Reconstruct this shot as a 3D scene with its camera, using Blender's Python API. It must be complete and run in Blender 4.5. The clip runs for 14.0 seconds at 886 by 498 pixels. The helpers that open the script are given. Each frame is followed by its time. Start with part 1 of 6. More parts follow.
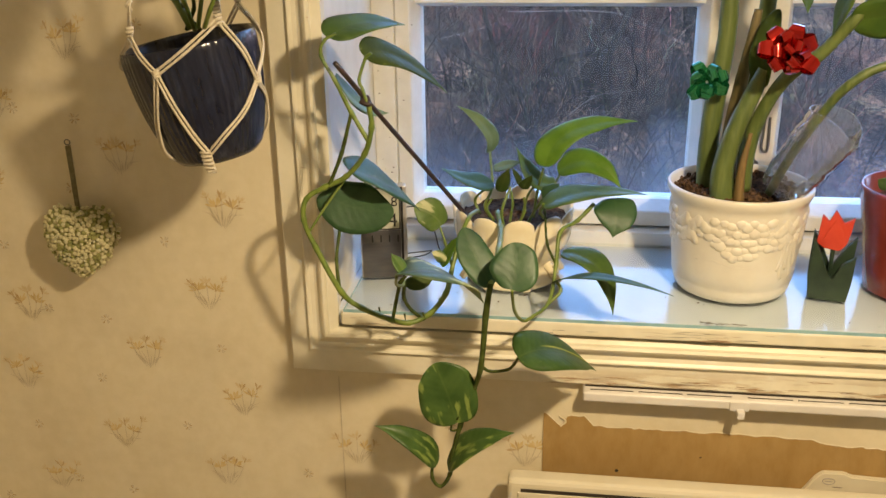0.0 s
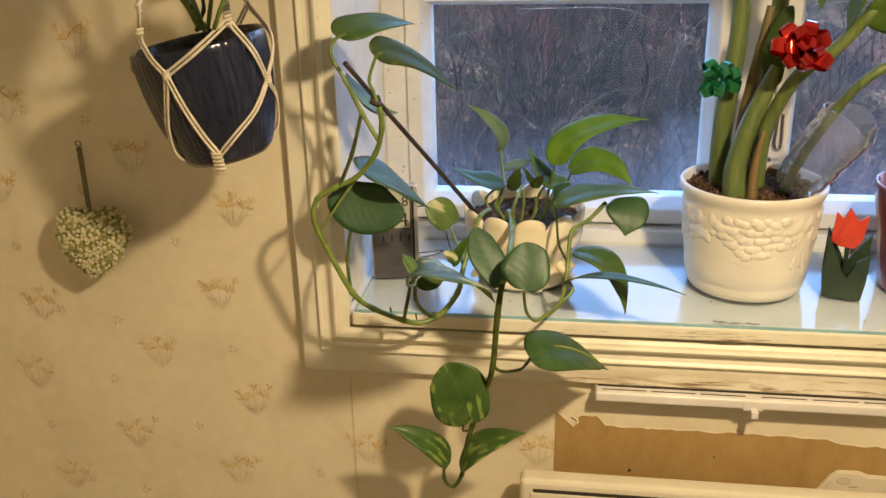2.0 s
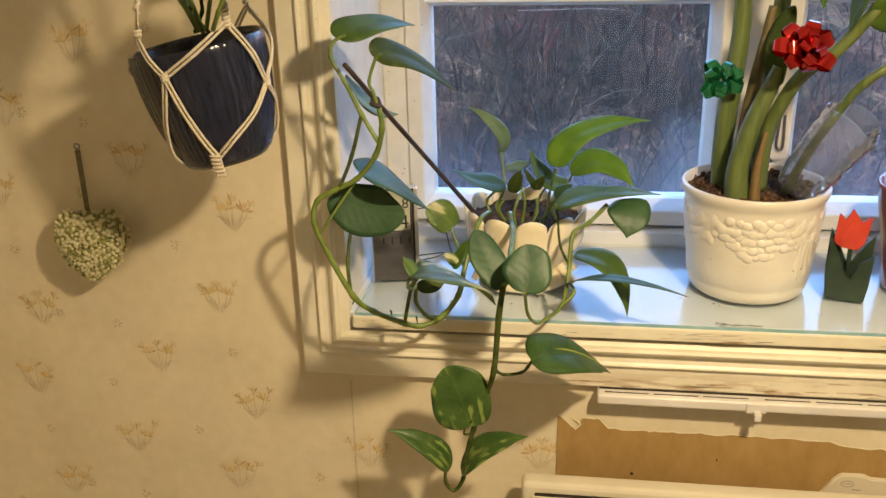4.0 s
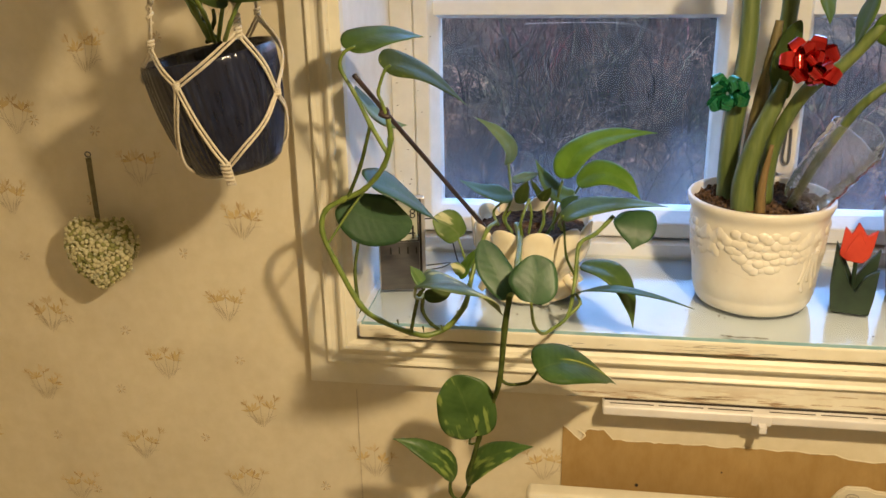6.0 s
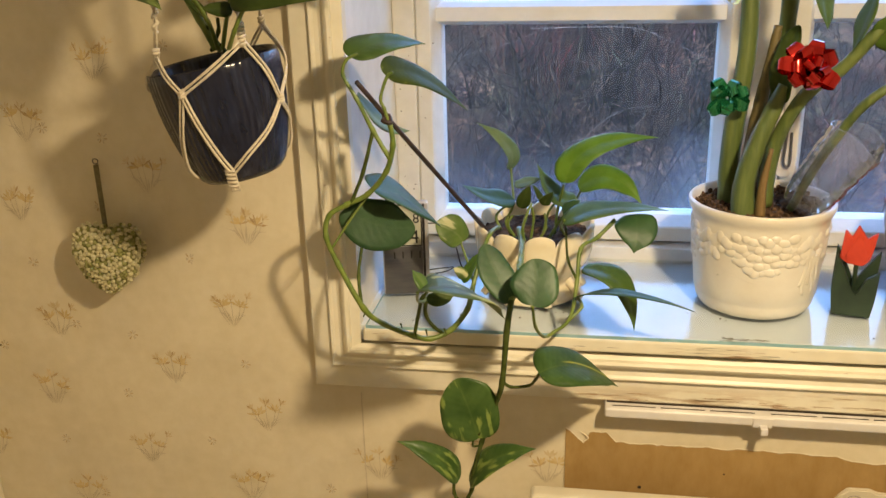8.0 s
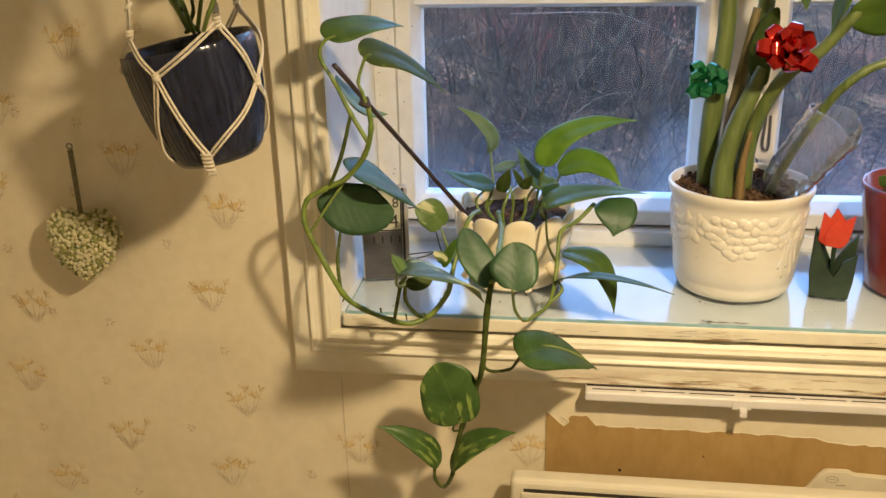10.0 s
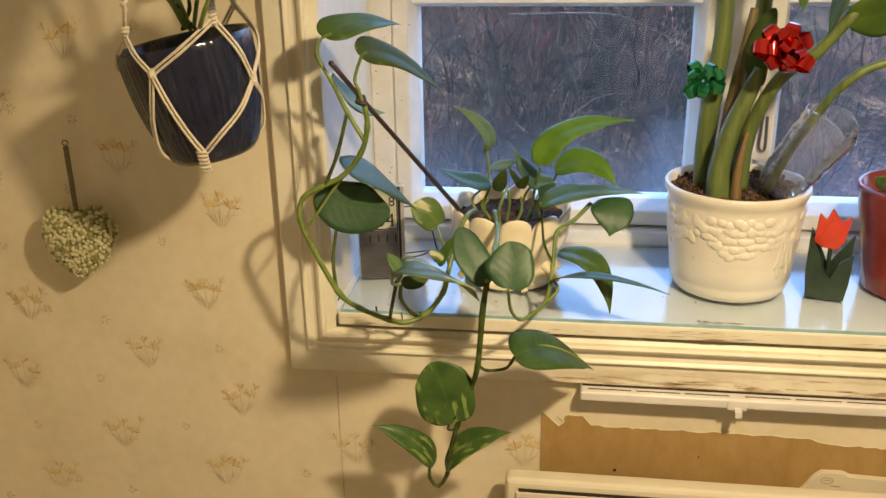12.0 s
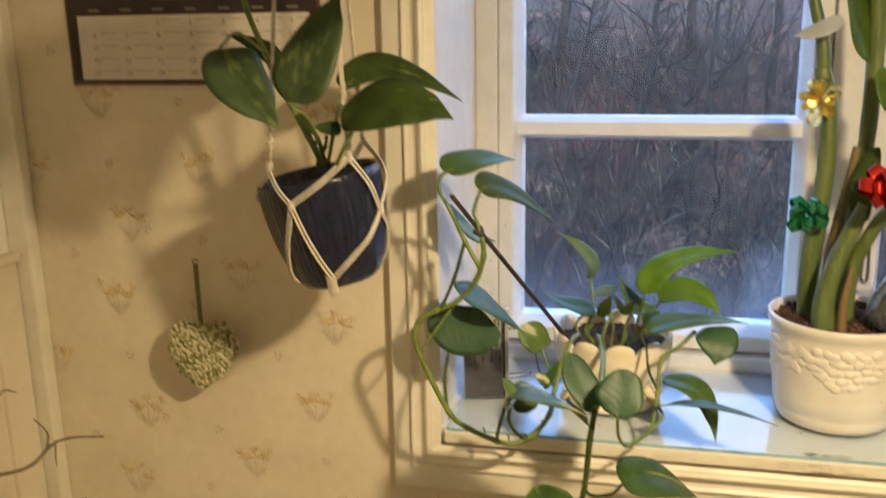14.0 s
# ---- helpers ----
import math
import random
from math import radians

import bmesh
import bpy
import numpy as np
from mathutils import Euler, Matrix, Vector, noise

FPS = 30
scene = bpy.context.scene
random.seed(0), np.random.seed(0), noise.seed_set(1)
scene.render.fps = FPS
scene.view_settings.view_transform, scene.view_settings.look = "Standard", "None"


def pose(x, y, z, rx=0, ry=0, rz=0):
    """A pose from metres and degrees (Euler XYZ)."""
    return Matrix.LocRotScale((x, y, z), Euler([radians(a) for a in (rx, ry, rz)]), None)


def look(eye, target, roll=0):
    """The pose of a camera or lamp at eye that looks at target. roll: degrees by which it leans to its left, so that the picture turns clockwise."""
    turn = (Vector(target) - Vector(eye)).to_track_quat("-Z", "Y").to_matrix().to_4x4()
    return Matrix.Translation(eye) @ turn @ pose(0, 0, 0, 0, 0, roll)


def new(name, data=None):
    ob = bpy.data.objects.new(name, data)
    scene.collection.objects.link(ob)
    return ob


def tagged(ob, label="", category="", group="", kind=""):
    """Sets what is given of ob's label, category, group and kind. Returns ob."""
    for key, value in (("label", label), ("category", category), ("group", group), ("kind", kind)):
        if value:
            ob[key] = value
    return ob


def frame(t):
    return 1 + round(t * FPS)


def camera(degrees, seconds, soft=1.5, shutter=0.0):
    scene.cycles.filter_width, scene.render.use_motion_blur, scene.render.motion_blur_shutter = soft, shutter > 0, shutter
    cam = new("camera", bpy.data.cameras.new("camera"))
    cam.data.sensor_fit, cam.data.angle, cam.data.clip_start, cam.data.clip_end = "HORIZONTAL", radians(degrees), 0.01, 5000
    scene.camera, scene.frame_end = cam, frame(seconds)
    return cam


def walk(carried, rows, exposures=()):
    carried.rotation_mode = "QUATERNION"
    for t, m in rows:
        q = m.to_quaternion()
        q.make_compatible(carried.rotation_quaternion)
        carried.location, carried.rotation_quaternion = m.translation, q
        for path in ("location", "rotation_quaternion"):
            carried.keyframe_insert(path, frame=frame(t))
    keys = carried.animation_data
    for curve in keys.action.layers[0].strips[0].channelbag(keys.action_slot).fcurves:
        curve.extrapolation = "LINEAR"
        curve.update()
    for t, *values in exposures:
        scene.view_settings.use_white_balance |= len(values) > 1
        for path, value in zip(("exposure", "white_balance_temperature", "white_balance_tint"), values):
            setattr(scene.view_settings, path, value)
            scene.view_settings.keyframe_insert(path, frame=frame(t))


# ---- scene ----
import itertools

cam = camera(51.5, 14.0, shutter=0.5)
PATH = [
    (0, (0.33, -0.965, 1.401), (0.069, 0.882, 0.682), -0.8),
    (0.5, (0.329, -0.963, 1.402), (0.066, 0.884, 0.681), -0.8),
    (1, (0.331, -0.962, 1.402), (0.06, 0.884, 0.681), -1.0),
    (1.5, (0.329, -0.961, 1.402), (0.054, 0.883, 0.679), -1.1),
    (2, (0.329, -0.961, 1.402), (0.045, 0.882, 0.678), -1.3),
    (2.5, (0.329, -0.961, 1.401), (0.04, 0.88, 0.675), -1.3),
    (3, (0.331, -0.959, 1.396), (0.045, 0.882, 0.67), -1.5),
    (3.5, (0.329, -0.955, 1.4), (0.045, 0.887, 0.676), -1.5),
    (6, (0.327, -0.962, 1.401), (0.03, 0.889, 0.705), -1.1),
    (6.5, (0.33, -0.964, 1.401), (0.029, 0.888, 0.711), -1.2),
    (7, (0.33, -0.967, 1.401), (0.029, 0.887, 0.713), -1.2),
    (7.5, (0.33, -0.97, 1.403), (0.018, 0.883, 0.718), -1.4),
    (8, (0.334, -0.971, 1.404), (0.02, 0.881, 0.718), -1.5),
    (10.5, (0.337, -0.966, 1.399), (0.069, 0.881, 0.681), -1.4),
    (11, (0.339, -0.965, 1.399), (0.068, 0.882, 0.68), -1.6),
    (11.5, (0.339, -0.964, 1.398), (0.074, 0.883, 0.679), -1.5),
    (12, (0.337, -0.966, 1.398), (0.069, 0.883, 0.684), -1.0),
    (12.5, (0.338, -0.966, 1.399), (0.067, 0.883, 0.687), -1.0),
    (13, (0.337, -0.966, 1.401), (0.045, 0.885, 0.7), -1.2),
    (13.5, (0.324, -0.977, 1.409), (-0.041, 0.887, 0.782), -1.1),
    (14, (0.303, -1.007, 1.429), (-0.128, 0.884, 0.94), -1.0),
]
walk(cam, [(t, look(eye, target, roll)) for t, eye, target, roll in PATH], exposures=[(0.0, 2.72), (14.0, 2.72)])

# ---- world and lights ----
world = bpy.data.worlds.new("dusk_sky")
scene.world = world
world.use_nodes = True
wn = world.node_tree.nodes
sky = wn.new("ShaderNodeTexSky")
sky.sky_type, sky.sun_disc = "NISHITA", False
sky.sun_elevation, sky.sun_rotation = radians(30.0), radians(180)
sky.ozone_density = 6.0
wn["Background"].inputs["Strength"].default_value = 0.25
world.node_tree.links.new(sky.outputs[0], wn["Background"].inputs["Color"])


# the lamp that hangs in front of the window: open below, glowing more weakly through its shade
LAMP_AT, LAMP_COLOUR = (0.625, -0.72, 1.65), (1.0, 0.775, 0.47)
down_light = bpy.data.lights.new("hanging_lamp_down", "SPOT")
down_light.energy, down_light.shadow_soft_size, down_light.color = 6.9, 0.027, LAMP_COLOUR
down_light.spot_size, down_light.spot_blend = radians(140), 1.0
new("hanging_lamp_down", down_light).matrix_basis = look(LAMP_AT, (0.42, -0.33, 0.58))
glow_light = bpy.data.lights.new("hanging_lamp_glow", "POINT")
glow_light.energy, glow_light.shadow_soft_size, glow_light.color = 1.5, 0.03, LAMP_COLOUR
new("hanging_lamp_glow", glow_light).location = LAMP_AT

# overcast daylight from behind the house, on the bank outside
overcast = bpy.data.lights.new("overcast_sun", "SUN")
overcast.energy, overcast.angle, overcast.color = 0.5, radians(30), (1.0, 0.92, 0.90)
new("overcast_sun", overcast).matrix_basis = look((0, 0, 0), (0.1, 0.62, -0.78))


# ---- small tools ----
def link(name, bm, mat, parent=None, label="", smooth=False):
    me = bpy.data.meshes.new(name)
    bmesh.ops.recalc_face_normals(bm, faces=bm.faces)
    bm.to_mesh(me)
    bm.free()
    mats = mat if isinstance(mat, (list, tuple)) else [mat]
    for m in mats:
        me.materials.append(m)
    if smooth:
        me.shade_smooth()
    ob = new(name, me)
    if parent is not None:
        ob.parent = parent
    if label:
        ob["label"] = label
    return ob


def part(name, bm, mat, parent, label="", smooth=False):
    return link(name, bm, mat, parent, label, smooth)


def empty(name, label, category, group="", kind=""):
    return tagged(new(name), label, category, group, kind)


def box_bm(x0, x1, y0, y1, z0, z1, bevel=0.0, bm=None, segs=2):
    own = bmesh.new()
    bmesh.ops.create_cube(own, size=1.0)
    for v in own.verts:
        v.co = Vector(((x0 + x1) / 2 + v.co.x * (x1 - x0), (y0 + y1) / 2 + v.co.y * (y1 - y0), (z0 + z1) / 2 + v.co.z * (z1 - z0)))
    if bevel:
        bmesh.ops.bevel(own, geom=list(own.edges), offset=bevel, segments=segs, affect="EDGES", profile=0.6)
    if bm is None:
        return own
    me = bpy.data.meshes.new("tmp")
    own.to_mesh(me)
    own.free()
    bm.from_mesh(me)
    bpy.data.meshes.remove(me)
    return bm


def spline(points, steps=6):
    """Points along a smooth curve through the given ones."""
    p = [Vector(q) for q in points]
    if len(p) < 3:
        return [p[0].lerp(p[-1], i / steps) for i in range(steps + 1)]
    p = [p[0] * 2 - p[1]] + p + [p[-1] * 2 - p[-2]]
    out = []
    for i in range(1, len(p) - 2):
        a, b, c, d = p[i - 1:i + 3]
        for k in range(steps):
            t = k / steps
            out.append(0.5 * (2 * b + (c - a) * t + (2 * a - 5 * b + 4 * c - d) * t * t + (3 * b - a - 3 * c + d) * t ** 3))
    out.append(p[-2])
    return out


def tube_bm(points, r0, r1=None, sides=8, steps=6, bm=None, wobble=0.0, flat=1.0, knots=0.0):
    """A tapered tube along a smooth curve; knots: swelling at the given points."""
    bm = bm or bmesh.new()
    r1 = r0 if r1 is None else r1
    path = spline(points, steps)
    n = len(path)
    side = None
    rings = []
    for i, p in enumerate(path):
        d = (path[min(i + 1, n - 1)] - path[max(i - 1, 0)]).normalized()
        if side is None:
            side = d.orthogonal().normalized()
        side = (side - d * side.dot(d)).normalized()
        up = d.cross(side)
        s = i / (n - 1)
        r = r0 + (r1 - r0) * s
        r *= 1 + wobble * noise.noise(p * 90) + (knots if i % steps == 0 and 0 < i < n - 1 else 0.0)
        rings.append([bm.verts.new(p + side * r * math.cos(a) + up * r * flat * math.sin(a)) for a in [2 * math.pi * k / sides for k in range(sides)]])
    for a, b in zip(rings, rings[1:]):
        for k in range(sides):
            bm.faces.new((a[k], a[(k + 1) % sides], b[(k + 1) % sides], b[k]))
    bm.faces.new(rings[0][::-1])
    bm.faces.new(rings[-1])
    return bm


def lathe_bm(profile, segs=64, shape=None, bm=None):
    """A turned body; shape(r, z, angle, i) may alter a ring's radius and height."""
    bm = bm or bmesh.new()
    rings = []
    for i, (r, z) in enumerate(profile):
        ring = []
        for k in range(segs):
            a = 2 * math.pi * k / segs
            rr, zz = shape(r, z, a, i) if shape else (r, z)
            ring.append(bm.verts.new((rr * math.cos(a), rr * math.sin(a), zz)))
        rings.append(ring)
    for a, b in zip(rings, rings[1:]):
        for k in range(segs):
            bm.faces.new((a[k], a[(k + 1) % segs], b[(k + 1) % segs], b[k]))
    bm.faces.new(rings[0][::-1])
    bm.faces.new(rings[-1])
    return bm


def ring_piece_bm(outer, profile, side, level=None):
    """One mitred side of a picture-frame moulding in the x-z plane: outer = x0, x1, z0, z1; profile = (inset, y) pairs of the uprights, level those of the level pieces."""
    x0, x1, z0, z1 = outer
    level = level or profile
    bm = bmesh.new()
    ends = {"bottom": ((0, 0), (1, 0)), "right": ((1, 0), (1, 1)), "top": ((1, 1), (0, 1)), "left": ((0, 1), (0, 0))}[side]
    rows = []
    for ex, ez in ends:
        rows.append([bm.verts.new((x0 + u if ex == 0 else x1 - u, y, z0 + w if ez == 0 else z1 - w)) for (u, y), (w, _) in zip(profile, level)])
    for k in range(len(profile)):
        j = (k + 1) % len(profile)
        bm.faces.new((rows[0][k], rows[0][j], rows[1][j], rows[1][k]))
    bm.faces.new(rows[0])
    bm.faces.new(rows[1][::-1])
    return bm


# ---- materials ----
def material(name, rough=0.5, metal=0.0, **inputs):
    m = bpy.data.materials.new(name)
    m.use_nodes = True
    b = m.node_tree.nodes["Principled BSDF"]
    b.inputs["Roughness"].default_value, b.inputs["Metallic"].default_value = rough, metal
    for key, value in inputs.items():
        b.inputs[key.replace("_", " ")].default_value = value
    return m, m.node_tree.nodes, m.node_tree.links, b


def rgba(c):
    return (*c, 1.0)


def noise_node(n, l, scale, detail=4.0, rough=0.6, stretch=None, coord="Object"):
    tc = n.new("ShaderNodeTexCoord")
    t = n.new("ShaderNodeTexNoise")
    t.inputs["Scale"].default_value, t.inputs["Detail"].default_value, t.inputs["Roughness"].default_value = scale, detail, rough
    if stretch:
        mp = n.new("ShaderNodeMapping")
        mp.inputs["Scale"].default_value = stretch
        l.new(tc.outputs[coord], mp.inputs["Vector"])
        l.new(mp.outputs[0], t.inputs["Vector"])
    else:
        l.new(tc.outputs[coord], t.inputs["Vector"])
    return t


def ramp_node(n, l, fac, stops):
    r = n.new("ShaderNodeValToRGB")
    e = r.color_ramp.elements
    e[0].position, e[0].color = stops[0][0], rgba(stops[0][1])
    e[1].position, e[1].color = stops[-1][0], rgba(stops[-1][1])
    for pos, col in stops[1:-1]:
        k = e.new(pos)
        k.color = rgba(col)
    l.new(fac, r.inputs["Fac"])
    return r


def bump(n, l, b, height, strength, dist=0.001):
    k = n.new("ShaderNodeBump")
    k.inputs["Strength"].default_value, k.inputs["Distance"].default_value = strength, dist
    l.new(height, k.inputs["Height"])
    l.new(k.outputs[0], b.inputs["Normal"])


def mixed(n, l, fac, a, c, mode="MIX"):
    k = n.new("ShaderNodeMix")
    k.data_type, k.blend_type = "RGBA", mode
    for value, slot in ((fac, 0), (a, 6), (c, 7)):
        if hasattr(value, "links"):
            l.new(value, k.inputs[slot])
        elif isinstance(value, (int, float)):
            k.inputs[slot].default_value = value
        else:
            k.inputs[slot].default_value = rgba(value)
    return k.outputs[2]


def grainy(name, dark, light, scale, rough=0.5, bump_scale=None, bump_amount=0.15, stretch=None, metal=0.0, spread=(0.35, 0.65), **more):
    m, n, l, b = material(name, rough, metal, **more)
    t = noise_node(n, l, scale, stretch=stretch)
    r = ramp_node(n, l, t.outputs["Fac"], [(spread[0], dark), (spread[1], light)])
    big = noise_node(n, l, scale * 0.13, 3.0)
    shade = ramp_node(n, l, big.outputs["Fac"], [(0.3, (0.86, 0.85, 0.83)), (0.7, (1.0, 1.0, 1.0))])
    l.new(mixed(n, l, 1.0, r.outputs[0], shade.outputs[0], "MULTIPLY"), b.inputs["Base Color"])
    t2 = noise_node(n, l, bump_scale or scale * 2, stretch=stretch)
    bump(n, l, b, t2.outputs["Fac"], bump_amount)
    return m


WALLPAPER = grainy("wallpaper_cream", (0.70, 0.617, 0.435), (0.74, 0.657, 0.485), 60.0, 0.62, 500.0, 0.12)
PRINT_OCHRE = grainy("print_ochre", (0.62, 0.45, 0.19), (0.70, 0.56, 0.31), 130.0, 0.65)
PRINT_PALE = grainy("print_pale_ochre", (0.64, 0.51, 0.29), (0.70, 0.58, 0.37), 160.0, 0.65)
PRINT_BROWN = grainy("print_brown", (0.46, 0.31, 0.14), (0.58, 0.43, 0.24), 160.0, 0.65)
PRINT_GREY = grainy("print_grey_brown", (0.49, 0.41, 0.28), (0.64, 0.55, 0.40), 160.0, 0.65)
# room surfaces mostly out of view, kept pale so bounced light fills shadows
CEILING = grainy("ceiling_white", (0.82, 0.81, 0.77), (0.86, 0.85, 0.82), 20.0, 0.8)
PLAIN_WALL = grainy("plain_wall_paint", (0.80, 0.77, 0.68), (0.86, 0.83, 0.74), 16.0, 0.7)
FLOOR = grainy("floor_wood", (0.52, 0.45, 0.34), (0.62, 0.55, 0.43), 14.0, 0.4, stretch=(1, 12, 1))
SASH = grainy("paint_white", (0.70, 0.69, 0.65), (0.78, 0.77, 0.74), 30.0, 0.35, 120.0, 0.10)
# white bars: blue of the sky light put into the paint colour
BAR_SKY_TINT = grainy("paint_white_sky_tint", (0.76, 0.79, 0.88), (0.82, 0.85, 0.94), 30.0, 0.3, 120.0, 0.08)
# white sill: sky blue and some plant shade put into the paint colour
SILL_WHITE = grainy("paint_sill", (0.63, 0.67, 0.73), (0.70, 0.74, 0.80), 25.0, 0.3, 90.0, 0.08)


def worn_paint():
    """Cream gloss paint with chips that show bare wood along the low edges of the trim."""
    m, n, l, b = material("paint_cream_worn", 0.38)
    t = noise_node(n, l, 24.0, 4.0)
    base = ramp_node(n, l, t.outputs["Fac"], [(0.3, (0.66, 0.61, 0.47)), (0.7, (0.76, 0.71, 0.57))])
    tc = n.new("ShaderNodeTexCoord")
    sep = n.new("ShaderNodeSeparateXYZ")
    l.new(tc.outputs["Object"], sep.inputs[0])
    band = n.new("ShaderNodeMapRange")
    band.inputs["From Min"].default_value, band.inputs["From Max"].default_value = 0.895, 0.872
    l.new(sep.outputs["Z"], band.inputs["Value"])
    grow = n.new("ShaderNodeMapRange")
    grow.inputs["From Min"].default_value, grow.inputs["From Max"].default_value = 0.12, 0.5
    l.new(sep.outputs["X"], grow.inputs["Value"])
    chips = noise_node(n, l, 22.0, 6.0, 0.7, stretch=(0.35, 1.0, 2.6))
    cm = ramp_node(n, l, chips.outputs["Fac"], [(0.43, (0, 0, 0)), (0.51, (0.9, 0.9, 0.9))])
    a = n.new("ShaderNodeMath")
    a.operation = "MULTIPLY"
    l.new(band.outputs[0], a.inputs[0])
    l.new(grow.outputs[0], a.inputs[1])
    a2 = n.new("ShaderNodeMath")
    a2.operation = "MULTIPLY"
    l.new(a.outputs[0], a2.inputs[0])
    l.new(cm.outputs[0], a2.inputs[1])
    fine = noise_node(n, l, 60.0, 5.0, 0.7, stretch=(0.25, 1.0, 1.8))
    fm = ramp_node(n, l, fine.outputs["Fac"], [(0.70, (0, 0, 0)), (0.72, (1, 1, 1))])
    top = n.new("ShaderNodeMath")
    top.operation = "MAXIMUM"
    l.new(a2.outputs[0], top.inputs[0])
    l.new(fm.outputs[0], top.inputs[1])
    wood = noise_node(n, l, 50.0, 4.0, stretch=(0.2, 1, 3))
    wr = ramp_node(n, l, wood.outputs["Fac"], [(0.3, (0.30, 0.18, 0.09)), (0.7, (0.54, 0.39, 0.24))])
    l.new(mixed(n, l, top.outputs[0], base.outputs[0], wr.outputs[0]), b.inputs["Base Color"])
    inv = n.new("ShaderNodeMath")
    inv.operation = "SUBTRACT"
    inv.inputs[0].default_value = 1.0
    l.new(top.outputs[0], inv.inputs[1])
    bump(n, l, b, inv.outputs[0], 0.5, 0.0012)
    return m


CASING = worn_paint()
CHIP = grainy("bare_weathered_wood", (0.34, 0.22, 0.12), (0.52, 0.38, 0.24), 90.0, 0.8, stretch=(0.3, 1, 3))
HARDBOARD = grainy("hardboard_brown", (0.35, 0.215, 0.07), (0.41, 0.265, 0.10), 35.0, 0.7, 300.0, 0.2, stretch=(1.5, 1, 0.7))
HEATER = grainy("heater_enamel", (0.66, 0.60, 0.46), (0.71, 0.65, 0.51), 20.0, 0.35, 300.0, 0.05)
RAIL = grainy("plastic_white", (0.66, 0.63, 0.60), (0.74, 0.71, 0.68), 20.0, 0.3, 200.0, 0.05)
STAIN = grainy("sill_grime", (0.09, 0.085, 0.07), (0.22, 0.21, 0.17), 300.0, 0.7)
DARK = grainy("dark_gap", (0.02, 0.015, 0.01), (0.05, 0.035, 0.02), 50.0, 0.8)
CREAM_CERAMIC = grainy("cream_glaze", (0.78, 0.69, 0.49), (0.85, 0.78, 0.60), 28.0, 0.10, 40.0, 0.15)
WHITE_CERAMIC = grainy("white_glaze", (0.70, 0.65, 0.56), (0.76, 0.72, 0.63), 22.0, 0.30, 35.0, 0.16)
RED_POT = grainy("red_brown_glaze", (0.19, 0.030, 0.020), (0.25, 0.045, 0.032), 20.0, 0.18, 60.0, 0.05)
SOIL = grainy("potting_soil", (0.014, 0.008, 0.005), (0.15, 0.088, 0.05), 210.0, 0.95, 300.0, 1.0)
SOIL.node_tree.nodes["Principled BSDF"].inputs["Specular IOR Level"].default_value = 0.1
CORD = grainy("cotton_cord", (0.60, 0.52, 0.39), (0.74, 0.67, 0.53), 300.0, 0.85, 900.0, 0.8)
STICK = grainy("dark_stick", (0.018, 0.010, 0.010), (0.05, 0.03, 0.028), 80.0, 0.45)
TWIG = grainy("dry_twig", (0.16, 0.12, 0.06), (0.27, 0.21, 0.12), 120.0, 0.8)
STEM = grainy("green_stem", (0.095, 0.15, 0.022), (0.19, 0.25, 0.045), 60.0, 0.4, 200.0, 0.15)
STEM_DARK = grainy("dark_green_stem", (0.040, 0.055, 0.012), (0.09, 0.12, 0.03), 90.0, 0.62, 200.0, 0.15)
STALK = grainy("fleshy_stalk", (0.072, 0.108, 0.026), (0.135, 0.175, 0.048), 30.0, 0.45, 140.0, 0.1, stretch=(4, 4, 0.5))
STEM_DARK.node_tree.nodes["Principled BSDF"].inputs["Specular IOR Level"].default_value = 0.12
SHEATH = grainy("brown_sheath", (0.085, 0.070, 0.022), (0.15, 0.115, 0.042), 60.0, 0.5, stretch=(4, 4, 0.6))
SHEATH_ORANGE = grainy("dry_orange_sheath", (0.13, 0.085, 0.028), (0.22, 0.14, 0.05), 70.0, 0.6, stretch=(4, 4, 0.6))
FOIL_RED = grainy("foil_red", (0.56, 0.012, 0.010), (0.68, 0.028, 0.020), 20.0, 0.09, metal=0.92, Coat_Weight=0.6, Coat_Roughness=0.05)
FOIL_GREEN = grainy("foil_green", (0.015, 0.20, 0.08), (0.03, 0.30, 0.13), 20.0, 0.12, metal=0.7, Coat_Weight=1.0, Coat_Roughness=0.06)
FOIL_GOLD = grainy("foil_gold", (0.72, 0.52, 0.09), (0.84, 0.64, 0.16), 20.0, 0.3, metal=0.7)
TULIP_RED = grainy("painted_red_wood", (0.50, 0.036, 0.016), (0.62, 0.062, 0.028), 40.0, 0.5)
TULIP_GREEN = grainy("painted_green_wood", (0.013, 0.030, 0.016), (0.024, 0.048, 0.024), 40.0, 0.5)
STEEL = grainy("brushed_grey", (0.14, 0.136, 0.145), (0.18, 0.175, 0.18), 60.0, 0.36, stretch=(0.4, 1, 3), metal=0.75)
SILVER = grainy("silver_plastic", (0.52, 0.50, 0.48), (0.60, 0.58, 0.56), 30.0, 0.3, metal=0.5)
LCD = grainy("lcd_grey", (0.46, 0.46, 0.36), (0.52, 0.52, 0.42), 20.0, 0.25)
BLACK = grainy("black_plastic", (0.010, 0.010, 0.012), (0.02, 0.02, 0.022), 50.0, 0.4)
BUD_PALE = grainy("dried_bud_pale", (0.46, 0.42, 0.22), (0.68, 0.63, 0.42), 120.0, 0.85)
BUD_GREEN = grainy("dried_bud_green", (0.20, 0.21, 0.06), (0.34, 0.33, 0.13), 120.0, 0.85)
RIBBON = grainy("olive_ribbon", (0.17, 0.15, 0.08), (0.24, 0.21, 0.12), 200.0, 0.8)
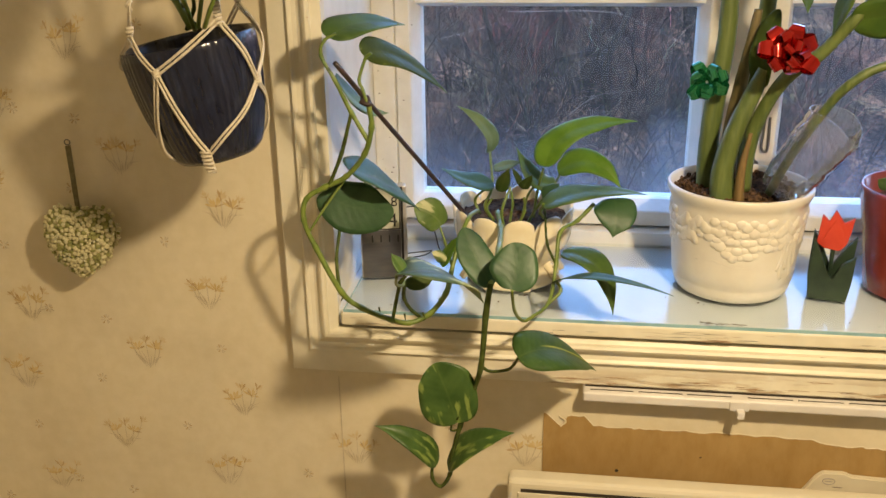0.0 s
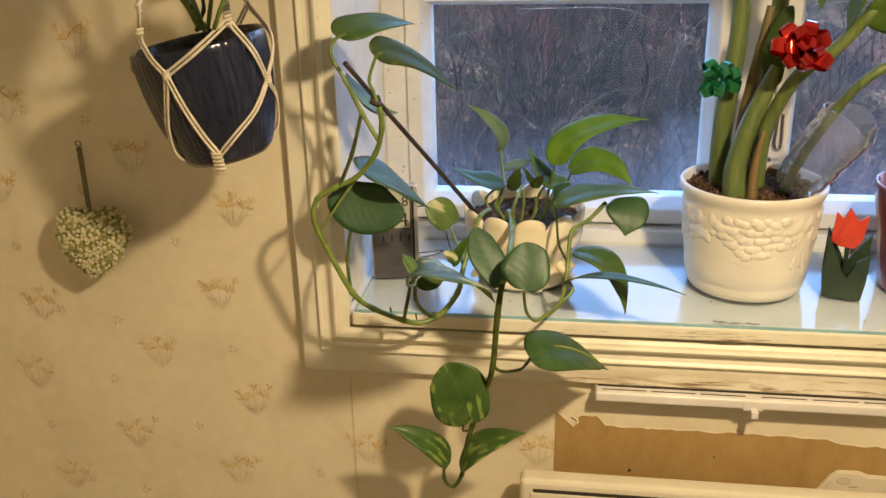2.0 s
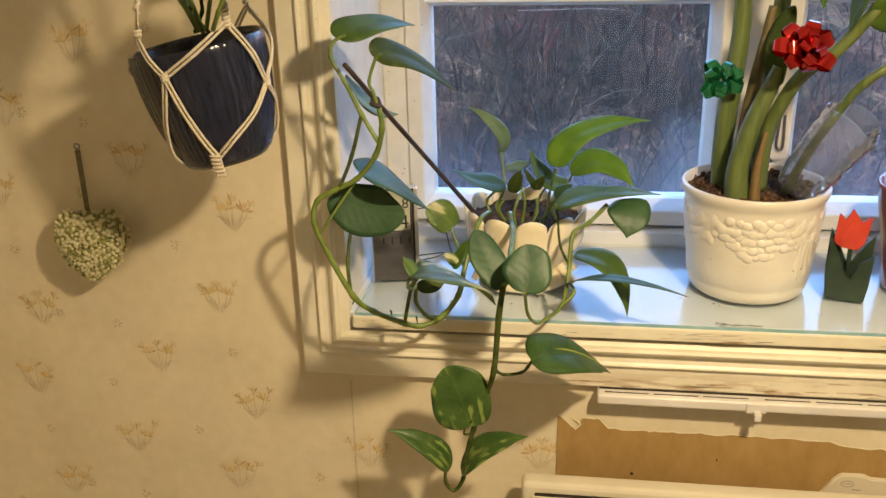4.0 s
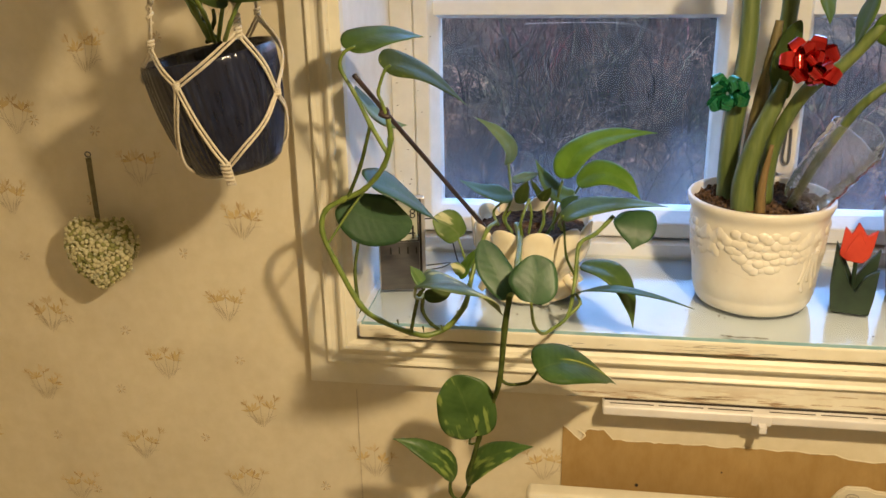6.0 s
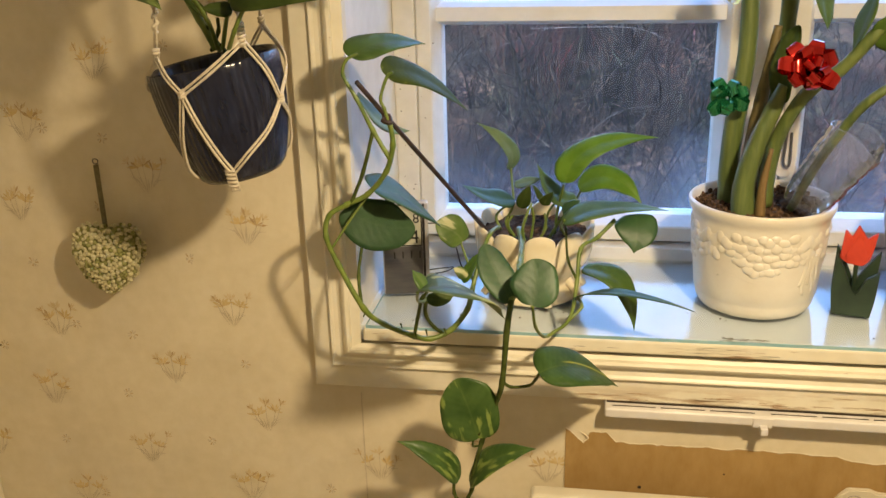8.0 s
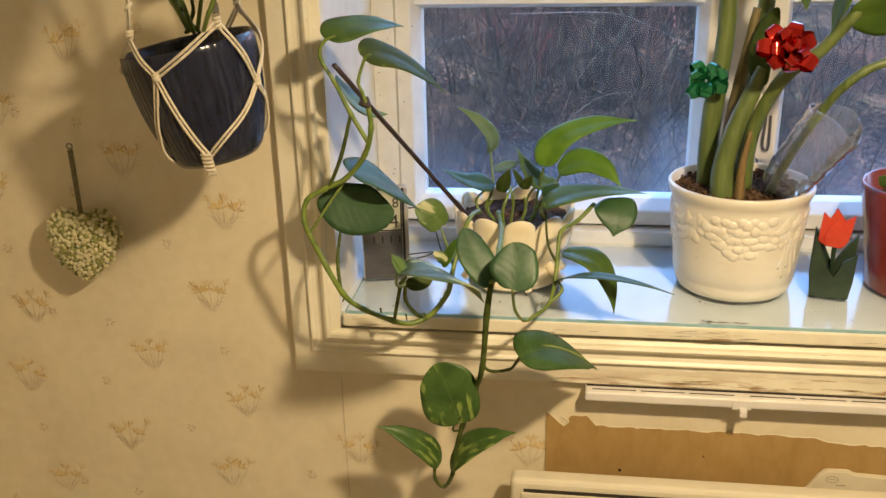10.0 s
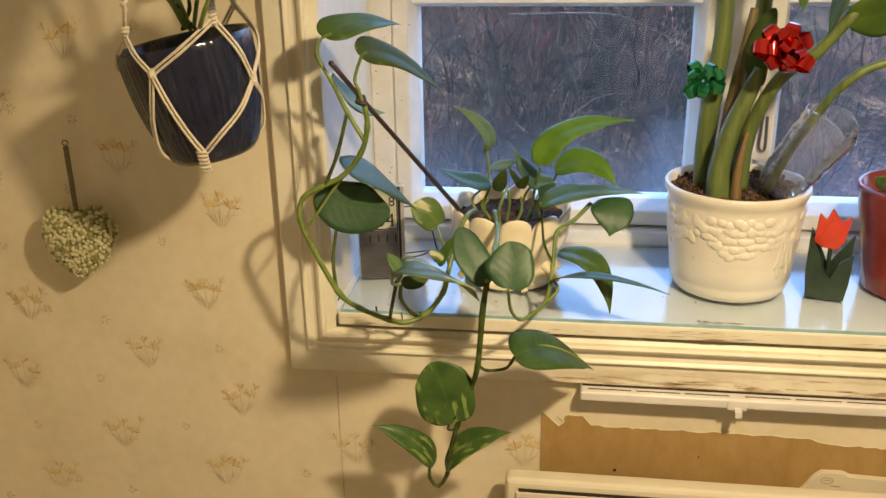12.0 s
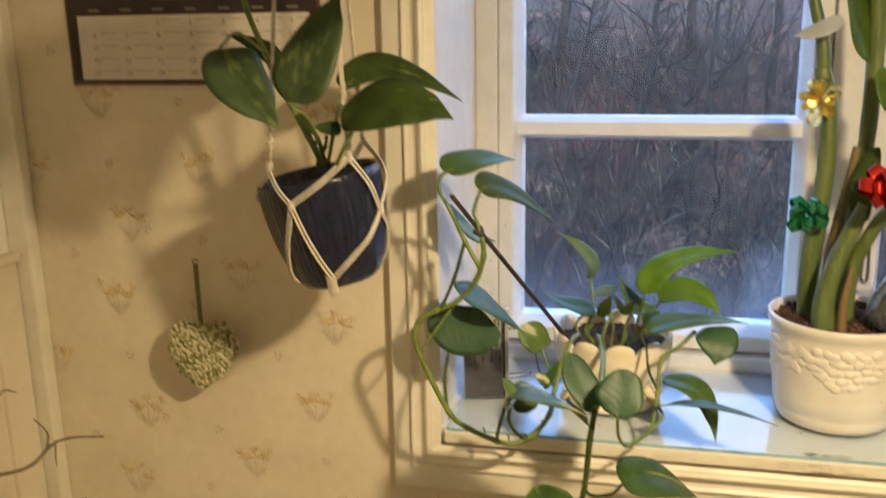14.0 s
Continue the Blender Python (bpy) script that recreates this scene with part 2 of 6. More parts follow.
PAGE = grainy("calendar_page", (0.66, 0.60, 0.50), (0.72, 0.66, 0.56), 30.0, 0.7)
CARD_DARK = grainy("calendar_dark", (0.022, 0.012, 0.012), (0.04, 0.022, 0.02), 30.0, 0.6)
CARD_BROWN = grainy("calendar_edge_brown", (0.10, 0.055, 0.035), (0.14, 0.08, 0.055), 30.0, 0.6)
INK = grainy("grey_ink", (0.20, 0.17, 0.14), (0.26, 0.22, 0.18), 60.0, 0.7)
INK_PALE = grainy("pale_ink", (0.34, 0.30, 0.26), (0.42, 0.37, 0.32), 60.0, 0.7)
PANEL_PAINT = grainy("panel_paint", (0.66, 0.58, 0.42), (0.74, 0.66, 0.50), 12.0, 0.45, 90.0, 0.1)


def glazed_blue():
    """Dark blue glaze that runs thin over upright scored lines."""
    m, n, l, b = material("dark_blue_glaze", 0.14)
    t = noise_node(n, l, 90.0, 4.0, 0.6, stretch=(1.8, 1.8, 0.22))
    r = ramp_node(n, l, t.outputs["Fac"], [(0.30, (0.007, 0.008, 0.018)), (0.58, (0.014, 0.017, 0.036)), (0.75, (0.034, 0.040, 0.068))])
    l.new(r.outputs[0], b.inputs["Base Color"])
    bump(n, l, b, t.outputs["Fac"], 0.35, 0.0015)
    return m


BLUE_GLAZE = glazed_blue()


def leaf_material(name, deep, mid, pale, variegation, rough=0.46, streak=False, gloss=0.30):
    """Waxy leaf: midrib, side veins, streaks of cream running out from the midrib. The UV map gives metres across and along the blade."""
    m, n, l, b = material(name, rough)
    tc = n.new("ShaderNodeTexCoord")
    sep = n.new("ShaderNodeSeparateXYZ")
    l.new(tc.outputs["UV"], sep.inputs[0])
    info = n.new("ShaderNodeObjectInfo")
    shift = n.new("ShaderNodeVectorMath")
    shift.operation = "MULTIPLY_ADD"
    l.new(info.outputs["Random"], shift.inputs[0])
    shift.inputs[1].default_value = (3.1, 5.7, 2.3)
    l.new(tc.outputs["UV"], shift.inputs[2])
    body = n.new("ShaderNodeTexNoise")
    body.inputs["Scale"].default_value, body.inputs["Detail"].default_value = 42.0, 6.0
    l.new(shift.outputs[0], body.inputs["Vector"])
    base = ramp_node(n, l, body.outputs["Fac"], [(0.34, deep), (0.62, mid)])
    ab = n.new("ShaderNodeMath")
    ab.operation = "ABSOLUTE"
    l.new(sep.outputs["X"], ab.inputs[0])
    slant = n.new("ShaderNodeMath")
    slant.operation = "MULTIPLY_ADD"
    l.new(ab.outputs[0], slant.inputs[0])
    slant.inputs[1].default_value = -0.25
    slow = n.new("ShaderNodeMath")
    slow.operation = "MULTIPLY"
    slow.inputs[1].default_value = 0.28
    l.new(sep.outputs["Y"], slow.inputs[0])
    l.new(slow.outputs[0], slant.inputs[2])
    comb = n.new("ShaderNodeCombineXYZ")
    l.new(slant.outputs[0], comb.inputs["Y"])
    sx = n.new("ShaderNodeMath")
    sx.operation = "MULTIPLY"
    sx.inputs[1].default_value = 1.1
    l.new(sep.outputs["X"], sx.inputs[0])
    l.new(sx.outputs[0], comb.inputs["X"])
    l.new(info.outputs["Random"], comb.inputs["Z"])
    st = n.new("ShaderNodeTexNoise")
    st.inputs["Scale"].default_value, st.inputs["Detail"].default_value = 130.0, 3.0
    l.new(comb.outputs[0], st.inputs["Vector"])
    big = n.new("ShaderNodeTexNoise")
    big.inputs["Scale"].default_value, big.inputs["Detail"].default_value = 26.0, 2.0
    l.new(shift.outputs[0], big.inputs["Vector"])
    mul = n.new("ShaderNodeMath")
    mul.operation = "MULTIPLY"
    l.new(st.outputs["Fac"], mul.inputs[0])
    l.new(big.outputs["Fac"], mul.inputs[1])
    vm = ramp_node(n, l, mul.outputs[0], [(0.46 - variegation, (0, 0, 0)), (0.52 - variegation, (1, 1, 1))])
    col = mixed(n, l, vm.outputs[0], base.outputs[0], pale)
    if streak:
        off = n.new("ShaderNodeMath")
        off.operation = "ADD"
        off.inputs[1].default_value = 0.0045
        l.new(sep.outputs["X"], off.inputs[0])
        away = n.new("ShaderNodeMath")
        away.operation = "ABSOLUTE"
        l.new(off.outputs[0], away.inputs[0])
        line = n.new("ShaderNodeMapRange")
        line.inputs["From Min"].default_value, line.inputs["From Max"].default_value = 0.0015, 0.0003
        l.new(away.outputs[0], line.inputs["Value"])
        start = n.new("ShaderNodeMapRange")
        start.inputs["From Min"].default_value, start.inputs["From Max"].default_value = 0.045, 0.065
        l.new(sep.outputs["Y"], start.inputs["Value"])
        both = n.new("ShaderNodeMath")
        both.operation = "MULTIPLY"
        l.new(line.outputs[0], both.inputs[0])
        l.new(start.outputs[0], both.inputs[1])
        col = mixed(n, l, both.outputs[0], col, (0.42, 0.46, 0.07))
    rib = n.new("ShaderNodeMapRange")
    rib.inputs["From Min"].default_value, rib.inputs["From Max"].default_value = 0.0014, 0.0006
    l.new(ab.outputs[0], rib.inputs["Value"])
    half = n.new("ShaderNodeMath")
    half.operation = "MULTIPLY"
    half.inputs[1].default_value = 0.12
    l.new(rib.outputs[0], half.inputs[0])
    ribbed = mixed(n, l, half.outputs[0], col, pale)
    fine = noise_node(n, l, 70.0, 4.0, coord="UV")
    veins = n.new("ShaderNodeMath")
    veins.operation = "MULTIPLY_ADD"
    l.new(st.outputs["Fac"], veins.inputs[0])
    veins.inputs[1].default_value = 0.2
    l.new(fine.outputs["Fac"], veins.inputs[2])
    ribs = n.new("ShaderNodeTexWave")
    ribs.wave_type, ribs.bands_direction = "BANDS", "Y"
    ribs.inputs["Scale"].default_value, ribs.inputs["Distortion"].default_value = 34.0, 2.6
    slope = n.new("ShaderNodeCombineXYZ")
    climb = n.new("ShaderNodeMath")
    climb.operation = "MULTIPLY_ADD"
    climb.inputs[1].default_value = -0.8
    l.new(ab.outputs[0], climb.inputs[0])
    l.new(sep.outputs["Y"], climb.inputs[2])
    l.new(climb.outputs[0], slope.inputs["Y"])
    l.new(info.outputs["Random"], slope.inputs["Z"])
    l.new(slope.outputs[0], ribs.inputs["Vector"])
    relief = n.new("ShaderNodeMath")
    relief.operation = "MULTIPLY_ADD"
    relief.inputs[1].default_value = 0.13
    l.new(ribs.outputs["Fac"], relief.inputs[0])
    l.new(veins.outputs[0], relief.inputs[2])
    bump(n, l, b, relief.outputs[0], 0.36, 0.0016)
    faint = n.new("ShaderNodeMath")
    faint.operation = "MULTIPLY"
    faint.inputs[1].default_value = 0.045
    l.new(ribs.outputs["Fac"], faint.inputs[0])
    l.new(mixed(n, l, faint.outputs[0], ribbed, pale), b.inputs["Base Color"])
    b.inputs["Specular IOR Level"].default_value = gloss
    out = n["Material Output"]
    tr = n.new("ShaderNodeBsdfTranslucent")
    l.new(mixed(n, l, 0.5, col, (0.30, 0.42, 0.04)), tr.inputs["Color"])
    ms = n.new("ShaderNodeMixShader")
    ms.inputs[0].default_value = 0.28
    l.new(b.outputs[0], ms.inputs[1])
    l.new(tr.outputs[0], ms.inputs[2])
    l.new(ms.outputs[0], out.inputs["Surface"])
    return m


LEAF = leaf_material("pothos_leaf", (0.046, 0.092, 0.020), (0.082, 0.146, 0.034), (0.20, 0.27, 0.05), 0.06, 0.40)
LEAF_VAR = leaf_material("pothos_leaf_variegated", (0.040, 0.088, 0.020), (0.074, 0.138, 0.034), (0.25, 0.33, 0.08), 0.145, 0.36)
LEAF_STREAK = leaf_material("pothos_leaf_streaked", (0.036, 0.080, 0.020), (0.066, 0.126, 0.034), (0.27, 0.32, 0.08), 0.06, 0.46, streak=True, gloss=0.14)
LEAF_LIGHT = leaf_material("pothos_leaf_light", (0.080, 0.175, 0.016), (0.125, 0.240, 0.028), (0.24, 0.34, 0.07), 0.04, 0.42, gloss=0.2)
LEAF_WAXY = leaf_material("pothos_leaf_waxy", (0.022, 0.070, 0.026), (0.042, 0.106, 0.040), (0.13, 0.19, 0.07), 0.05, 0.48, gloss=0.6)
LEAF_BLOOM = leaf_material("pothos_leaf_waxy_variegated", (0.034, 0.070, 0.026), (0.060, 0.108, 0.040), (0.36, 0.40, 0.16), 0.165, 0.46, gloss=0.6)
LEAF_PALE = leaf_material("pothos_leaf_pale", (0.11, 0.18, 0.095), (0.16, 0.24, 0.135), (0.30, 0.37, 0.20), 0.04, 0.45)
LEAF_DEEP = leaf_material("pothos_leaf_deep", (0.030, 0.050, 0.012), (0.058, 0.086, 0.022), (0.17, 0.21, 0.05), 0.10, 0.5, gloss=0.12)
LEAF_HANG = leaf_material("pothos_leaf_mottled", (0.044, 0.070, 0.026), (0.080, 0.116, 0.046), (0.16, 0.21, 0.06), 0.17, 0.42)
LEAF_CREAM = leaf_material("pothos_leaf_cream", (0.08, 0.14, 0.035), (0.13, 0.21, 0.05), (0.55, 0.56, 0.32), 0.17, 0.42)
LEAF_GREY = leaf_material("dry_grey_leaf", (0.40, 0.42, 0.42), (0.50, 0.53, 0.53), (0.52, 0.55, 0.53), 0.0, 0.6)
LEAF_ZZ = leaf_material("stalk_leaf", (0.050, 0.100, 0.015), (0.088, 0.152, 0.022), (0.16, 0.24, 0.05), 0.0)


def film(name, gloss_rough, haze, haze_colour, haze_scale, tint=(1.0, 1.0, 1.0), gain=1.0, low=None, crumpled=False):
    """Thin clear sheet: see-through, glossy by Fresnel, with smears of grime that scatter light."""
    m = bpy.data.materials.new(name)
    m.use_nodes = True
    n, l = m.node_tree.nodes, m.node_tree.links
    n.remove(n["Principled BSDF"])
    clear = n.new("ShaderNodeBsdfTransparent")
    clear.inputs[0].default_value = rgba(tint)
    gloss = n.new("ShaderNodeBsdfGlossy")
    gloss.inputs["Roughness"].default_value = gloss_rough
    fres = n.new("ShaderNodeFresnel")
    fres.inputs["IOR"].default_value = 1.45
    amount = n.new("ShaderNodeMath")
    amount.operation = "MULTIPLY"
    amount.inputs[1].default_value = gain
    l.new(fres.outputs[0], amount.inputs[0])
    a = n.new("ShaderNodeMixShader")
    l.new(amount.outputs[0], a.inputs[0])
    l.new(clear.outputs[0], a.inputs[1])
    l.new(gloss.outputs[0], a.inputs[2])
    dirt = n.new("ShaderNodeBsdfTranslucent")
    dirt.inputs[0].default_value = rgba(haze_colour)
    if crumpled:
        both = n.new("ShaderNodeMixShader")
        dull = n.new("ShaderNodeBsdfDiffuse")
        dull.inputs[0].default_value = rgba(haze_colour)
        l.new(dirt.outputs[0], both.inputs[1])
        l.new(dull.outputs[0], both.inputs[2])
        dirt = both
    t = noise_node(n, l, haze_scale, 6.0, 0.65, stretch=(1.0, 1.0, 0.6))
    r = ramp_node(n, l, t.outputs["Fac"], [(0.35, (haze * 0.25,) * 3), (0.5, (haze * 0.45,) * 3), (0.75, (haze,) * 3)])
    b = n.new("ShaderNodeMixShader")
    l.new(r.outputs[0], b.inputs[0])
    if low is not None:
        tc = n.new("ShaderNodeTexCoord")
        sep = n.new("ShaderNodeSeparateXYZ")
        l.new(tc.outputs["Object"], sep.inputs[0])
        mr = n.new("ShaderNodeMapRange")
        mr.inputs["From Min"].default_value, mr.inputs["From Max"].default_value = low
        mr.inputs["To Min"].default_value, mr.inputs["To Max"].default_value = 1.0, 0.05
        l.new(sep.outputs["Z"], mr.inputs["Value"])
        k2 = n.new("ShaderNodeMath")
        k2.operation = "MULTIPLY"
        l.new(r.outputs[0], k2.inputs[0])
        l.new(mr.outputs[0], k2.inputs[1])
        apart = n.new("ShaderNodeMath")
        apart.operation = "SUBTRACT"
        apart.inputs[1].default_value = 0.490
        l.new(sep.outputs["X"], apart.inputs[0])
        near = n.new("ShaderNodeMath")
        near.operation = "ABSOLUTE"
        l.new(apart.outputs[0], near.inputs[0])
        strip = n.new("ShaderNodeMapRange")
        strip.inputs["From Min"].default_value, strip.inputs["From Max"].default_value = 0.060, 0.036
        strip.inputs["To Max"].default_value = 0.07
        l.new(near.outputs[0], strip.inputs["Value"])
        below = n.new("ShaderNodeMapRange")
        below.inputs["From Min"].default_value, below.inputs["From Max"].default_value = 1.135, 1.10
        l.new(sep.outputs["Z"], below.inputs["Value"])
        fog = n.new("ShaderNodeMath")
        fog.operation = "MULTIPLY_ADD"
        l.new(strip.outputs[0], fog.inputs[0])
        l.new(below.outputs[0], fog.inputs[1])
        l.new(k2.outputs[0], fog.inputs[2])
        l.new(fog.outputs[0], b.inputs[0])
    l.new(a.outputs[0], b.inputs[1])
    l.new(dirt.outputs[0], b.inputs[2])
    l.new(b.outputs[0], n["Material Output"].inputs["Surface"])
    if crumpled:
        k = n.new("ShaderNodeBump")
        k.inputs["Strength"].default_value, k.inputs["Distance"].default_value = 0.6, 0.003
        cr = noise_node(n, l, 38.0, 3.0)
        l.new(cr.outputs["Fac"], k.inputs["Height"])
        l.new(k.outputs[0], gloss.inputs["Normal"])
        l.new(k.outputs[0], fres.inputs["Normal"])
    return m


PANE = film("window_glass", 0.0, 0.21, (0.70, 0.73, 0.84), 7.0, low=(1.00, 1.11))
PLATE = film("plate_glass", 0.12, 0.06, (0.8, 0.85, 0.85), 20.0, (0.93, 0.985, 0.985), gain=1.25)
CLEAR = film("clear_back_face", 0.0, 0.0, (0.8, 0.8, 0.8), 9.0, gain=0.0)
PLATE_EDGE = grainy("plate_glass_edge", (0.22, 0.40, 0.45), (0.36, 0.55, 0.60), 40.0, 0.12)
CLEAR_PLASTIC = film("clear_plastic", 0.05, 0.17, (0.66, 0.67, 0.70), 30.0, gain=3.6, crumpled=True)


# ---- the room ----
XW, XE, YS, YN, ZC = -0.49, 1.75, -2.1, 0.0, 2.35
OX0, OX1, OZ0, OZ1, YOUT = 0.066, 1.03, 0.925, 1.90, 0.36


def slab(name, dims, mat, label, category):
    ob = link(name, box_bm(*dims), mat)
    return tagged(ob, label, category, kind="structure")


def wall_with_opening():
    bm = bmesh.new()
    xs, zs = [XW - 0.1, OX0, OX1, XE + 0.1], [0.0, OZ0, OZ1, ZC]
    for i in range(3):
        for j in range(3):
            if (i, j) != (1, 1):
                box_bm(xs[i], xs[i + 1], YN, YOUT, zs[j], zs[j + 1], bm=bm)
    bmesh.ops.remove_doubles(bm, verts=bm.verts, dist=1e-5)
    seen = {}
    for f in bm.faces:
        c = f.calc_center_median()
        seen.setdefault((round(c.x, 4), round(c.y, 4), round(c.z, 4)), []).append(f)
    bmesh.ops.delete(bm, geom=[f for fs in seen.values() if len(fs) > 1 for f in fs], context="FACES")
    return bm


wall_north = tagged(link("wall_north", wall_with_opening(), WALLPAPER), "cream wallpapered wall with small ochre flower sprigs", "wall", kind="structure")
# rest of the room, assumed: pale and close in to reflect lamp light
slab("wall_west", (XW - 0.1, XW, YS, YN, 0, ZC), PLAIN_WALL, "plain cream side wall of the kitchen", "wall")
slab("wall_east", (XE, XE + 0.1, YS, YN, 0, ZC), PLAIN_WALL, "plain cream side wall of the kitchen", "wall")
slab("wall_south", (XW - 0.1, XE + 0.1, YS - 0.1, YS, 0, ZC), PLAIN_WALL, "unseen plain cream wall behind the walk, kept pale to bounce light", "wall")
slab("floor", (XW - 0.1, XE + 0.1, YS - 0.1, YOUT, -0.08, 0), FLOOR, "unseen worn floor of the kitchen, kept pale to bounce light", "floor")
slab("foundation", (XW - 0.1, XE + 0.1, YS - 0.1, YOUT, -1.3, -0.08), PLAIN_WALL, "plain plastered foundation wall of the house", "foundation")
slab("ceiling", (XW - 0.1, XE + 0.1, YS - 0.1, YOUT, ZC, ZC + 0.1), CEILING, "white painted ceiling", "ceiling")

# corner batten and low panelling of the side wall
tagged(link("trim", box_bm(XW, XW + 0.032, -0.022, 0.0, 0, ZC, 0.004), CASING), "cream painted corner batten", "trim", kind="structure")
panelling = empty("wall_panelling", "cream painted wooden panelling with a ledge on top", "panelling", kind="structure")
part("panel", box_bm(XW, XW + 0.006, -1.2, -0.022, 0.05, 1.138, 0.002), PANEL_PAINT, panelling)
part("stile", box_bm(XW, XW + 0.012, -0.075, -0.024, 0.05, 1.138, 0.002), PANEL_PAINT, panelling)
part("ledge", box_bm(XW, XW + 0.02, -1.2, -0.024, 1.138, 1.15, 0.003), PANEL_PAINT, panelling)


# printed sprigs: stems and blossoms as thin flecks of ink on the paper
def sprig(bm, cx0, cz0, big, rnd):
    laid = itertools.count()

    def fleck(pts, mat):
        y = -0.0003 - 0.000006 * next(laid)
        f = bm.faces.new([bm.verts.new((cx0 + px * 1.15, y, cz0 + pz * 1.15)) for px, pz in pts])
        f.material_index = mat

    x = z = 0.0

    def stroke(x0, z0, x1, z1, w0, w1, mat):
        d = math.hypot(x1 - x0, z1 - z0) or 1.0
        nx, nz = (z1 - z0) / d, -(x1 - x0) / d
        fleck([(x0 - nx * w0, z0 - nz * w0), (x0 + nx * w0, z0 + nz * w0), (x1 + nx * w1, z1 + nz * w1), (x1 - nx * w1, z1 - nz * w1)], mat)

    if not big:
        for k in range(9):
            a = k * 0.7 + rnd.uniform(-0.2, 0.2)
            r = 0.0068 * rnd.uniform(0.6, 1.0)
            stroke(x + math.cos(a) * r * 0.3, z + math.sin(a) * r * 0.3, x + math.cos(a) * r, z + math.sin(a) * r, 0.0004, 0.0008, 1 if k % 3 else 3)
        return
    turn = rnd.choice((-1, 1))
    foot_x, foot_z = x + rnd.uniform(-0.002, 0.002), z - 0.022
    # three fan-shaped blossoms close together, two fainter buds on longer stems
    for hx, hz, r, ink in ((-0.0100, 0.000, 0.0125, 0), (0.0090, 0.002, 0.0120, 0), (0.0005, 0.009, 0.0115, 2), (-0.0185, 0.006, 0.0085, 2), (0.0185, 0.011, 0.0090, 2)):
        cx, cz = x + hx * turn + rnd.uniform(-0.002, 0.002), z + hz + rnd.uniform(-0.003, 0.003)
        lean = math.atan2(0.030, hx * turn) + rnd.uniform(-0.2, 0.2)
        many = 7 if ink == 0 else 5
        for j in range(many):
            b = lean + (j - (many - 1) / 2) * 0.42 + rnd.uniform(-0.15, 0.15)
            c, q = math.cos(b), r * rnd.uniform(0.7, 1.1)
            sn, wide = math.sin(b), q * rnd.uniform(0.09, 0.16)
            shade = ink if rnd.random() < 0.85 else 3
            fleck([(cx, cz), (cx + c * q * 0.6 - sn * wide, cz + sn * q * 0.6 + c * wide), (cx + c * q, cz + sn * q), (cx + c * q * 0.6 + sn * wide, cz + sn * q * 0.6 - c * wide)], shade)
        stroke(cx, cz + 0.0016, cx - 0.0008 * math.cos(lean), cz - 0.0016, 0.0008, 0.0004, 3)
        bx, bz = foot_x + hx * turn * 0.25, foot_z + rnd.uniform(0.0, 0.005)
        mx, mz = cx * 0.6 + bx * 0.4, cz * 0.45 + bz * 0.55
        stroke(cx, cz - 0.001, mx, mz, 0.00025, 0.0004, 1)
        stroke(mx, mz, bx, bz, 0.0004, 0.0002, 1)
    for k in range(8):
        a = (k - 3.5) * 0.17 + rnd.uniform(-0.10, 0.10)
        h = rnd.uniform(0.010, 0.019)
        bx, bz = foot_x + (k - 3.5) * 0.0021, foot_z + abs(k - 3.5) * 0.0022 + rnd.uniform(-0.002, 0.002)
        mx, mz = bx + math.sin(a) * h * 0.5, bz + math.cos(a) * h * 0.5
        tx, tz = mx + math.sin(a * 2.2) * h * 0.5, mz + math.cos(a * 2.2) * h * 0.5
        stroke(bx, bz, mx, mz, 0.0002, 0.0005, 1)
        stroke(mx, mz, tx, tz, 0.0005, 0.0001, 1)


def wallpaper_print():
    rnd = random.Random(4)
    bm = bmesh.new()
    big = [(-0.062, 0.822), (-0.092, 0.968), (-0.181, 0.883), (-0.226, 0.763), (-0.327, 0.942), (-0.353, 0.843), (-0.454, 1.01), (0.08, 0.761), (0.294, 0.773), (0.17, 0.66)]
    small = [(-0.14, 0.776), (-0.084, 0.89), (-0.247, 0.839), (-0.347, 0.764), (0.015, 0.716), (-0.229, 0.923), (-0.303, 0.935), (-0.41, 0.90), (0.2, 0.80)]
    for pts, is_big in ((big, True), (small, False)):
        for x, z in pts:
            for k in range(-3, 6):
                zz = z - 0.007 + k * 0.2525
                inside = -0.012 < x < 1.11 and 0.85 < zz < 1.98
                if 0.1 < zz < 2.3 and not inside and not (x > 0.29 and zz > 0.78):
                    sprig(bm, x, zz, is_big, rnd)
    ob = part("wallpaper_print", bm, [PRINT_OCHRE, PRINT_GREY, PRINT_PALE, PRINT_BROWN], wall_north, "ochre flower sprigs with grey-brown stems printed on the paper")
    ob["kind"] = "stuff"


wallpaper_print()
part("paper_seam", box_bm(0.0622, 0.0632, -0.0009, 0.0, 0.1, 0.853), PRINT_GREY, wall_north, "lifted edge between two lengths of wallpaper")


